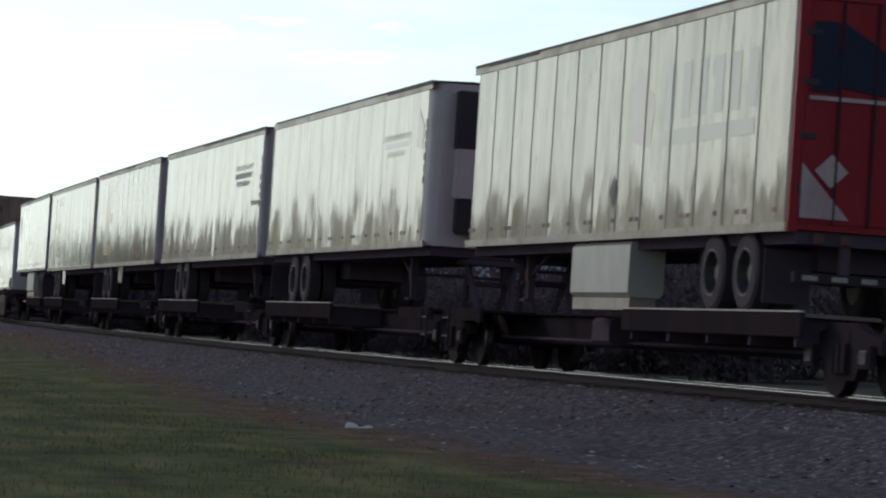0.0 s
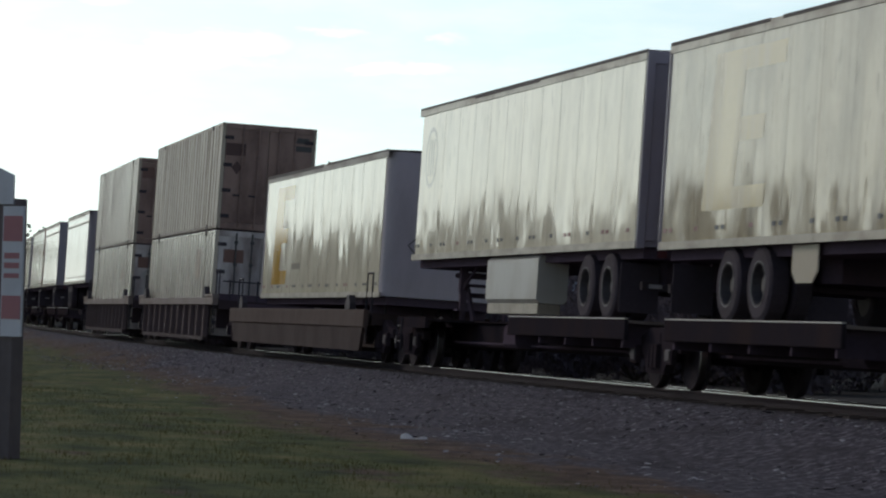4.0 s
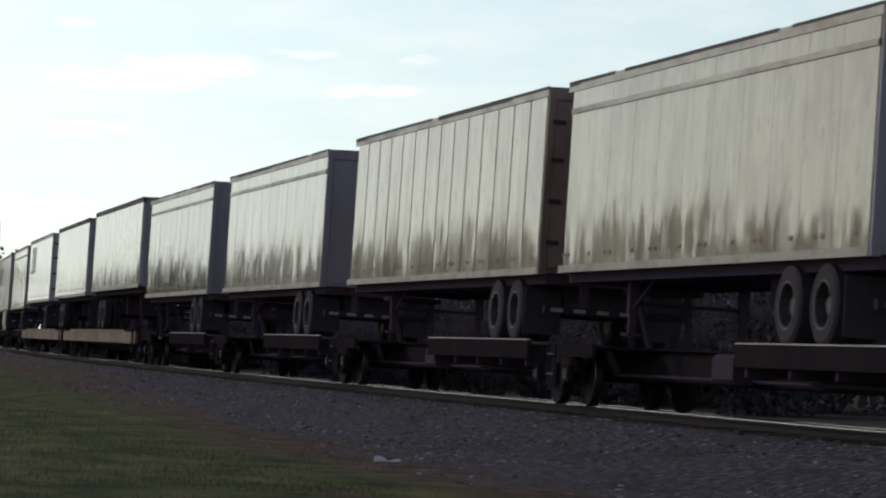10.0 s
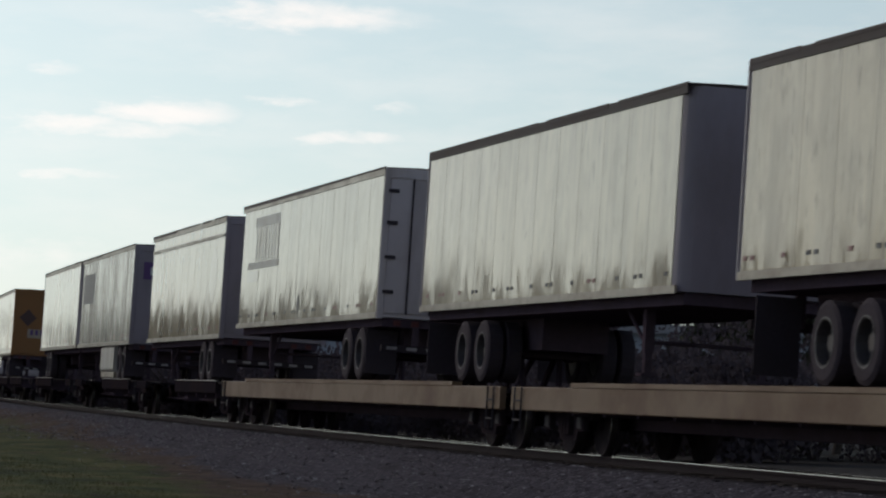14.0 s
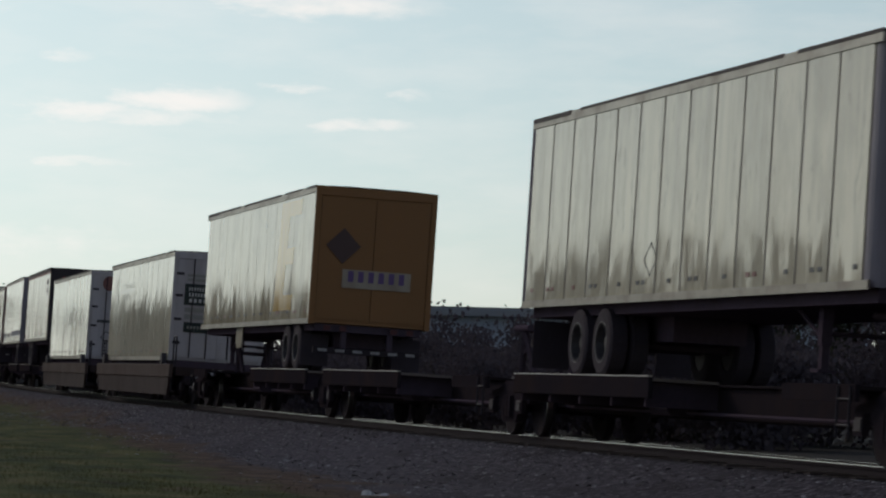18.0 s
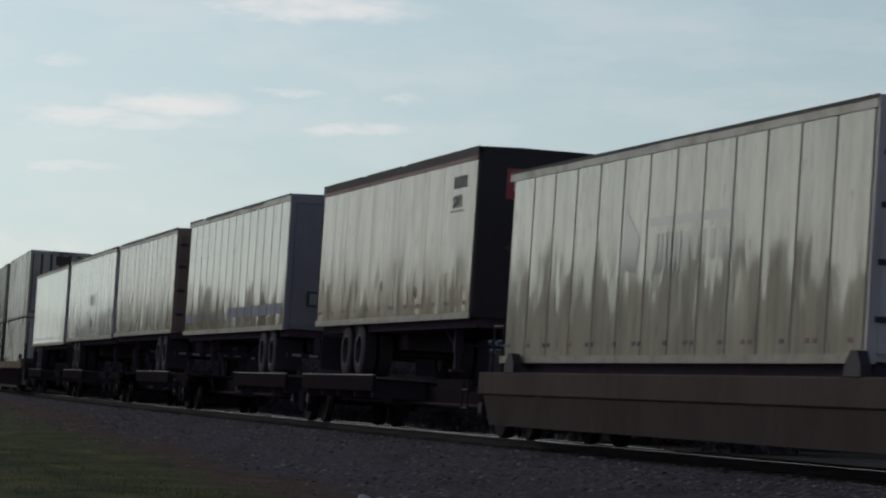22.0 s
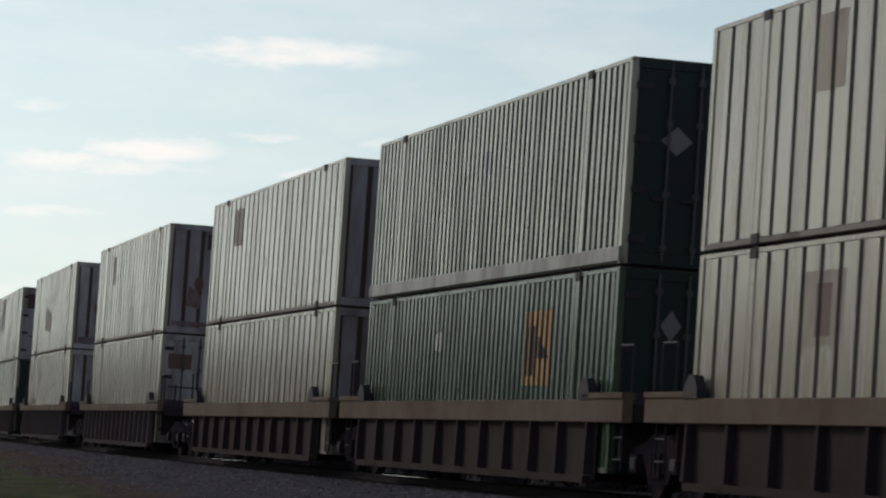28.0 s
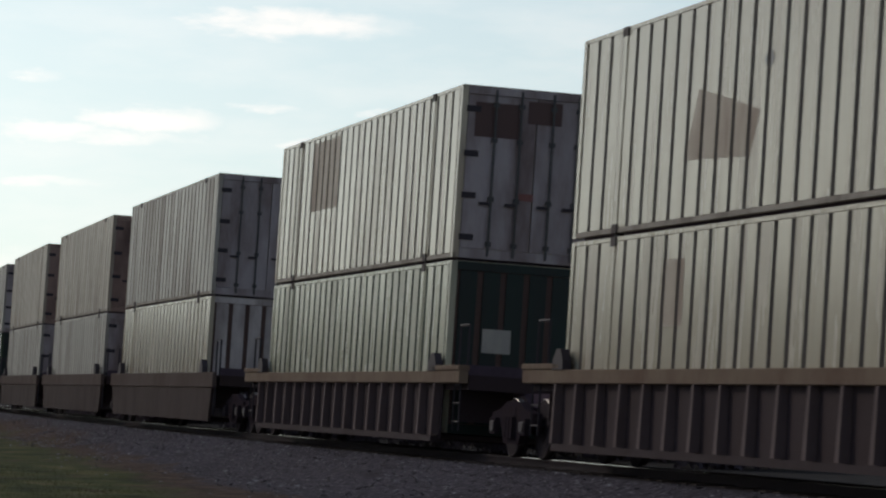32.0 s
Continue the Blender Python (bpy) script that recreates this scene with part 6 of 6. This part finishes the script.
def grass_place(i):
    s = rng.uniform(-28, 50) if rng.random() < 0.8 else rng.uniform(50, 150)
    d = 5.9 + rng.random() ** 1.3 * 8 - min(3.1, max(0.0, (s + 4) * 0.05))
    x, y, b = rail_place(s, d)
    if noise.noise((x * 0.5, y * 0.5, 1)) + rng.uniform(-0.35, 0.35) < -0.1 or (d < 7.0 and rng.random() < 0.6) or y < 20:
        return None
    h = rng.uniform(0.03, 0.085) * (0.7 if d < 7.5 else 1)
    return Matrix.LocRotScale((x, y, GROUND - 0.02), Euler((rng.uniform(-0.3, 0.3), 0, rng.uniform(0, 6.28))), (0.012, h * 0.8, h))


def leafy(name, a, b, rough=0.7, through=0.25):
    """Green that differs from leaf to leaf and lets some light through."""
    mat = bpy.data.materials.new(name)
    mat.use_nodes = True
    n, l = mat.node_tree.nodes, mat.node_tree.links
    p = n["Principled BSDF"]
    geo = n.new("ShaderNodeNewGeometry")
    r = n.new("ShaderNodeValToRGB")
    r.color_ramp.elements[0].color, r.color_ramp.elements[1].color = (*a, 1), (*b, 1)
    l.new(geo.outputs["Random Per Island"], r.inputs["Fac"])
    l.new(r.outputs["Color"], p.inputs["Base Color"])
    p.inputs["Roughness"].default_value, p.inputs["Specular IOR Level"].default_value = rough, 0.12
    tr = n.new("ShaderNodeBsdfTranslucent")
    l.new(r.outputs["Color"], tr.inputs["Color"])
    mx = n.new("ShaderNodeMixShader")
    mx.inputs[0].default_value = through
    l.new(p.outputs[0], mx.inputs[1]), l.new(tr.outputs[0], mx.inputs[2])
    l.new(mx.outputs[0], n["Material Output"].inputs["Surface"])
    return mat


scatter("ballast_stones", "loose grey crushed stones spread beside the track", 9000, pebble, stone_place, leafy("loose_ballast_stone", (0.08, 0.073, 0.085), (0.36, 0.35, 0.37), 0.95, 0.0))
grass_mat = leafy("verge_grass_blades", (0.06, 0.07, 0.024), (0.12, 0.108, 0.046), through=0.6)
scatter("grass", "short green and straw-coloured grass on the verge", 80000, blade, grass_place, grass_mat)

leaf_mat = leafy("dark_tree_leaves", (0.05, 0.056, 0.043), (0.072, 0.077, 0.058), 0.9, 0.5)
scrub_leaf = leafy("dusty_scrub_leaves", (0.1, 0.084, 0.097), (0.115, 0.097, 0.108), 0.95, 0.3)
# leaves of the far row, paled so their colour carries the distance haze
hazed_leaf = leafy("grey_green_leaves", (0.14, 0.152, 0.142), (0.18, 0.19, 0.175), through=0.55)
bark = material("tree_bark", (0.07, 0.055, 0.045), 0.9, 0, 0.3, 6)


def tree(x, y, height, spread, label, seed, leaves=2600, leaf=0.2, low=0.25, bush=False, foliage=None):
    r = random.Random(seed)
    t = thing("bush" if bush else "tree", label, "bush" if bush else "tree", "bushes" if bush else "trees")
    t.location = (x, y, GROUND - 0.03)
    bm = bmesh.new()
    tips = []
    if not bush:
        p, rad = Vector((0, 0, 0)), height * 0.022
        for k in range(6):
            q = p + Vector((r.uniform(-0.2, 0.2), r.uniform(-0.2, 0.2), height * 0.13))
            ring_a, ring_b = [], []
            for i in range(8):
                w = 2 * math.pi * i / 8
                o = Vector((math.cos(w), math.sin(w), 0))
                ring_a.append(bm.verts.new(p + o * rad * (1 - k * 0.12))), ring_b.append(bm.verts.new(q + o * rad * (1 - (k + 1) * 0.12)))
            for i in range(8):
                bm.faces.new((ring_a[i], ring_a[(i + 1) % 8], ring_b[(i + 1) % 8], ring_b[i]))
            p = q
    for k in range(16 if not bush else 12):
        w = r.uniform(0, 6.28)
        z0 = height * (r.uniform(low, 0.75) if not bush else 0.0)
        reach = spread * r.uniform(0.35, 1.0) * (1.1 - 0.6 * max(0, z0 / height - 0.4))
        tip = Vector((math.cos(w) * reach, math.sin(w) * reach, min(height * 0.97, z0 + height * r.uniform(0.12, 0.35)) if not bush else height * r.uniform(0.4, 0.95)))
        beam(bm, (0, 0, z0), tip, height * 0.006 + 0.01, 5)
        tips.append(tip)
    tips.append(Vector((r.uniform(-0.3, 0.3), 0, height * 0.93)))
    part("trunk" if not bush else "stem", bm, bark, t)
    verts, faces = [], []
    clumps = []
    for tip in tips:
        for k in range(5):
            clumps.append((tip * (r.uniform(0.35, 1.0) if bush else 1.0) + Vector((r.gauss(0, 0.3), r.gauss(0, 0.3), r.gauss(0, 0.22))) * spread * 0.5, r.uniform(0.14, 0.34) * spread))
    for i in range(leaves):
        c, rad = clumps[i % len(clumps)]
        o = Vector((r.gauss(0, 1), r.gauss(0, 1), r.gauss(0, 0.8))) * rad * 0.5
        pos = c + o
        if pos.z < 0.05:
            pos.z = abs(pos.z) + 0.05
        e = Euler((r.uniform(0, 6.28), r.uniform(0, 6.28), r.uniform(0, 6.28))).to_matrix()
        sz = leaf * r.uniform(0.6, 1.4)
        k = len(verts)
        verts += [pos + e @ Vector(q) * sz for q in ((-0.5, 0, 0), (0, -0.32, 0.05), (0.5, 0, 0), (0, 0.32, 0.05))]
        faces.append((k, k + 1, k + 2, k + 3))
    me = bpy.data.meshes.new("crown")
    me.from_pydata([tuple(v) for v in verts], [], faces)
    part("crown", me, foliage or leaf_mat, t)
    return t


def polar(bear, dist):
    return dist * math.sin(radians(bear)), dist * math.cos(radians(bear))


# trees and bushes behind the track
for bear, dist, hgt, spr, sd in ((8.1, 96, 9.0, 2.9, 1), (7.0, 98, 6.2, 2.0, 2), (6.0, 100, 5.0, 1.9, 3), (5.1, 103, 4.2, 1.5, 4), (9.5, 94, 9.5, 3.6, 5), (11.5, 92, 8.5, 3.4, 6)):
    x, y = polar(bear, dist)
    tree(x, y, hgt, spr, "dense dark leafy tree behind the track", sd, 9000, 0.19, 0.12)
for bear, dist, hgt, spr, sd in ((1.6, 92, 2.3, 2.2, 11), (2.7, 94, 2.6, 2.3, 12), (3.6, 90, 2.9, 2.2, 13), (4.4, 93, 3.6, 2.2, 14), (0.4, 95, 2.2, 2.3, 15), (5.4, 89, 3.3, 2.4, 16),
                                 (6.6, 88, 3.6, 2.6, 17), (7.9, 87, 3.8, 2.6, 18), (-0.9, 100, 2.1, 2.4, 19), (-2.1, 110, 2.2, 2.4, 20)):
    x, y = polar(bear, dist)
    tree(x, y, hgt, spr, "dark scrubby bush beside the railway", sd, 6000, 0.13, bush=True, foliage=scrub_leaf)
for bear, dist, hgt, spr, sd in ((-2.0, 190, 9.2, 3.4, 31), (-2.9, 200, 8.2, 3.0, 32), (-7.5, 330, 8.8, 3.2, 33), (-7.9, 320, 7.2, 3.6, 34), (-8.5, 310, 7.8, 4.0, 35), (-9.3, 310, 8.8, 4.2, 36)):
    x, y = polar(bear, dist)
    tree(x, y, hgt, spr, "distant tree on the skyline", sd, 1500, 0.5, 0.2)
# scrub along the far side of the track
scrub = [tree(*rail_place(30 + 9 * k, -11 - k)[:2], 2.6 + 0.35 * k, 2.5, "dark scrub bush on the far side of the track", 70 + k, 7500, 0.19, bush=True, foliage=scrub_leaf) for k in range(4)]
for k in range(84):
    s = 60 + k * 3.0 + rng.uniform(-1.5, 1.5)
    x, y, _ = rail_place(s, -10.5 - rng.uniform(0, 4) - (k % 2) * 5)
    copy_thing(scrub[k % 4], Matrix.LocRotScale((x, y, GROUND - 0.03), Euler((0, 0, rng.uniform(0, 6))), None))
for k in range(60):
    x, y, _ = rail_place(115 + k * 3.6 + rng.uniform(-1, 1), -7.5 - rng.uniform(0, 1.5))
    copy_thing(scrub[k % 4], Matrix.LocRotScale((x, y, GROUND - 0.03), Euler((0, 0, rng.uniform(0, 6))), None))
# the row of trees across the open ground, which the trailers' sides mirror
far_trees = [tree(*rail_place(60 + 5 * k, 57)[:2], 10.4 + 0.9 * k, 4.4, "dark tree in the row across the field", 50 + k, 2400, 0.8, 0.08, foliage=hazed_leaf) for k in range(4)]
for k in range(78):
    s = 80 + k * 4.6 + rng.uniform(-1, 1)
    x, y, _ = rail_place(s, 57 + rng.uniform(-3, 4))
    copy_thing(far_trees[k % 4], Matrix.LocRotScale((x, y, GROUND - 0.03), Euler((0, 0, rng.uniform(0, 6))), None))

# long low warehouse behind the track
wall_blue = material("warehouse_cladding", (0.36, 0.41, 0.48), 0.6, 0, 0.04, 2, 0.3, (0.25, 0.27, 0.3), (0.2, 0.2, 0.1))
roof_grey = material("warehouse_roof", (0.3, 0.31, 0.33), 0.6, 0, 0.05, 2)
shed = thing("warehouse", "long pale blue metal warehouse with a low roof", "building")
shed.matrix_world = pose(*polar(1.2, 158), GROUND, 0, 0, -4)
part("wall", boxm(-9.5, 17, 0, 0.3, 0, 4.55), wall_blue, shed, "ribbed pale blue metal wall")
part("side_wall", boxm(-9.5, -9.2, 0.3, 24, 0, 4.5), wall_blue, shed)
part("roof", boxm(-10, 17.5, -0.5, 25, 4.56, 4.9, chamfer=0.05), roof_grey, shed)
for i in range(26):
    part("cladding_rib", shared("clad", lambda: (boxm(-0.05, 0.05, -0.05, 0, 0, 4.5), wall_blue)), None, shed, "", pose(-9.2 + i * 1.02, 0, 0))
part("eaves_trim", boxm(-10, 17.5, -0.56, -0.505, 4.5, 4.92), roof_grey, shed)

# power pole with a transformer
wood_pole = material("pole_wood", (0.09, 0.075, 0.06), 0.9, 0, 0.25, 5, 0.5, (0.05, 0.04, 0.03), (2, 2, 0.2))
pole = thing("utility_pole", "wooden power pole with a grey transformer", "utility pole")
px, py = polar(2.62, 112)
pole.location = (px, py, GROUND - 0.05)
bm = bmesh.new()
lathe(bm, [(0, 0.13), (4, 0.115), (8.75, 0.09)], 12, "z")
part("shaft", bm, wood_pole, pole)
steel_grey = material("transformer_grey", (0.3, 0.32, 0.34), 0.5, 0.2, 0.05, 9)
bm = bmesh.new()
lathe(bm, [(5.9, 0.2), (5.95, 0.23), (6.55, 0.23), (6.62, 0.2)], 14, "z")
can = part("transformer", bm, steel_grey, pole, "grey steel transformer can", pose(0.45, 0, 0))
bm = bmesh.new()
beam(bm, (0, 0, 6.6), (0, 0, 7.0), 0.035)
part("bushing", bm, steel_grey, can)
bm = bmesh.new()
beam(bm, (0.05, 0, 6.1), (0.45, 0, 6.1), 0.03), beam(bm, (0.05, 0, 6.4), (0.45, 0, 6.4), 0.03)
part("bracket", bm, black_iron, pole)
bm = bmesh.new()
beam(bm, (0, 0, 8.6), (0.75, 0, 8.5), 0.04)
part("arm", bm, black_iron, pole)
for z in (8.5, 5.4):
    bm = bmesh.new()
    prev = None
    for i in range(13):
        k = i / 12
        ring = [bm.verts.new((0.75 + k * 24, k * 6 + 0.02 * math.cos(w), z - 1.6 * (k - k * k) - k * 0.3 + 0.02 * math.sin(w))) for w in (0, 1.57, 3.14, 4.71)]
        if prev:
            for q in range(4):
                bm.faces.new((prev[q], prev[(q + 1) % 4], ring[(q + 1) % 4], ring[q]))
        prev = ring
    part("wire", bm, black_iron, pole)
bm = bmesh.new()
beam(bm, (0, 0, 5.2), (-1.6, 0.5, 2.2), 0.02, 5)
part("stay_wire", bm, black_iron, pole)
bm = bmesh.new()
for k in range(8):
    w0, w1 = math.pi * k / 8, math.pi * (k + 1) / 8
    beam(bm, (0.1 + 0.35 * (1 - math.cos(w0)), 0, 5.4 - 0.35 * math.sin(w0) + k * 0.1), (0.1 + 0.35 * (1 - math.cos(w1)), 0, 5.4 - 0.35 * math.sin(w1) + (k + 1) * 0.1), 0.018, 5)
part("jumper_wire", bm, black_iron, pole)

# wooden post with weathered notice boards
post_wood = material("post_wood", (0.15, 0.125, 0.125), 0.9, 0, 0.25, 8, 0.5, (0.04, 0.035, 0.035), (3, 3, 0.3))
board_white = material("board_white", (0.62, 0.63, 0.66), 0.5, 0, 0.05, 9, 0.5, (0.4, 0.4, 0.42), (2, 2, 1))
board_red = material("board_red", (0.4, 0.17, 0.18), 0.5, 0, 0.08, 9)
sign = thing("sign_post", "dark wooden post carrying white and red notice boards", "sign")
sign.matrix_world = pose(-4.86, 34.4, GROUND - 0.05, 0, 0, -28)
part("post", boxm(-0.15, 0.13, -0.1, 0.1, 0, 2.72, chamfer=0.012), post_wood, sign)
brd = part("front_board", boxm(0.0, 0.26, -0.135, -0.105, 1.3, 2.64), board_white, sign, "white board with red bars")
for z0, z1 in ((2.28, 2.54), (1.48, 1.72)):
    part("red_bar", boxm(0.015, 0.25, -0.142, -0.1355, z0, z1), board_red, brd)
for z0, z1 in ((2.0, 2.06), (2.1, 2.16), (1.9, 1.95)):
    part("text_bar", boxm(0.03, 0.22, -0.14, -0.1355, z0, z1), board_red, brd)
bm = bmesh.new()
prism(bm, [(0, 0), (0.3, 0), (0.3, 0.3), (0, 0.42)], -0.012, 0.012)
part("upper_board", bm, board_white, sign, "pale gable-topped board", pose(-0.19, -0.11, 2.66, 90, 0, 0))

# a scrap of white plastic on the gravel
scrap_mat = material("white_plastic", (0.88, 0.88, 0.88), 0.5, 0, 0.05, 9)
bm = bmesh.new()
for k in range(9):
    u = k / 8
    z = 0.02 + 0.018 * math.sin(u * 9) + (0.03 if k < 4 else 0.0)
    w = 0.06 if k < 4 else 0.03
    bm.verts.new((u * 0.34 - 0.17, -w, 0.0)), bm.verts.new((u * 0.34 - 0.17, 0.0, z)), bm.verts.new((u * 0.34 - 0.17, w, 0.01))
bm.verts.ensure_lookup_table()
for k in range(8):
    for j in range(2):
        bm.faces.new([bm.verts[i] for i in (k * 3 + j, k * 3 + 3 + j, k * 3 + 4 + j, k * 3 + 1 + j)])
bmesh.ops.solidify(bm, geom=bm.faces[:], thickness=0.006)
scrap = part("plastic_scrap", bm, scrap_mat, None, "", pose(-0.77, 41.95, -0.575, 0, 0, -12))
tagged(scrap, "crumpled white plastic scrap lying on the gravel", "litter")


# ---------------------------------------------------------------- the train runs
def motions():
    for ob, a in RUNNING:
        walk(ob, [(t, rail_pose(a - RUN[t])) for t in range(33)])


motions()
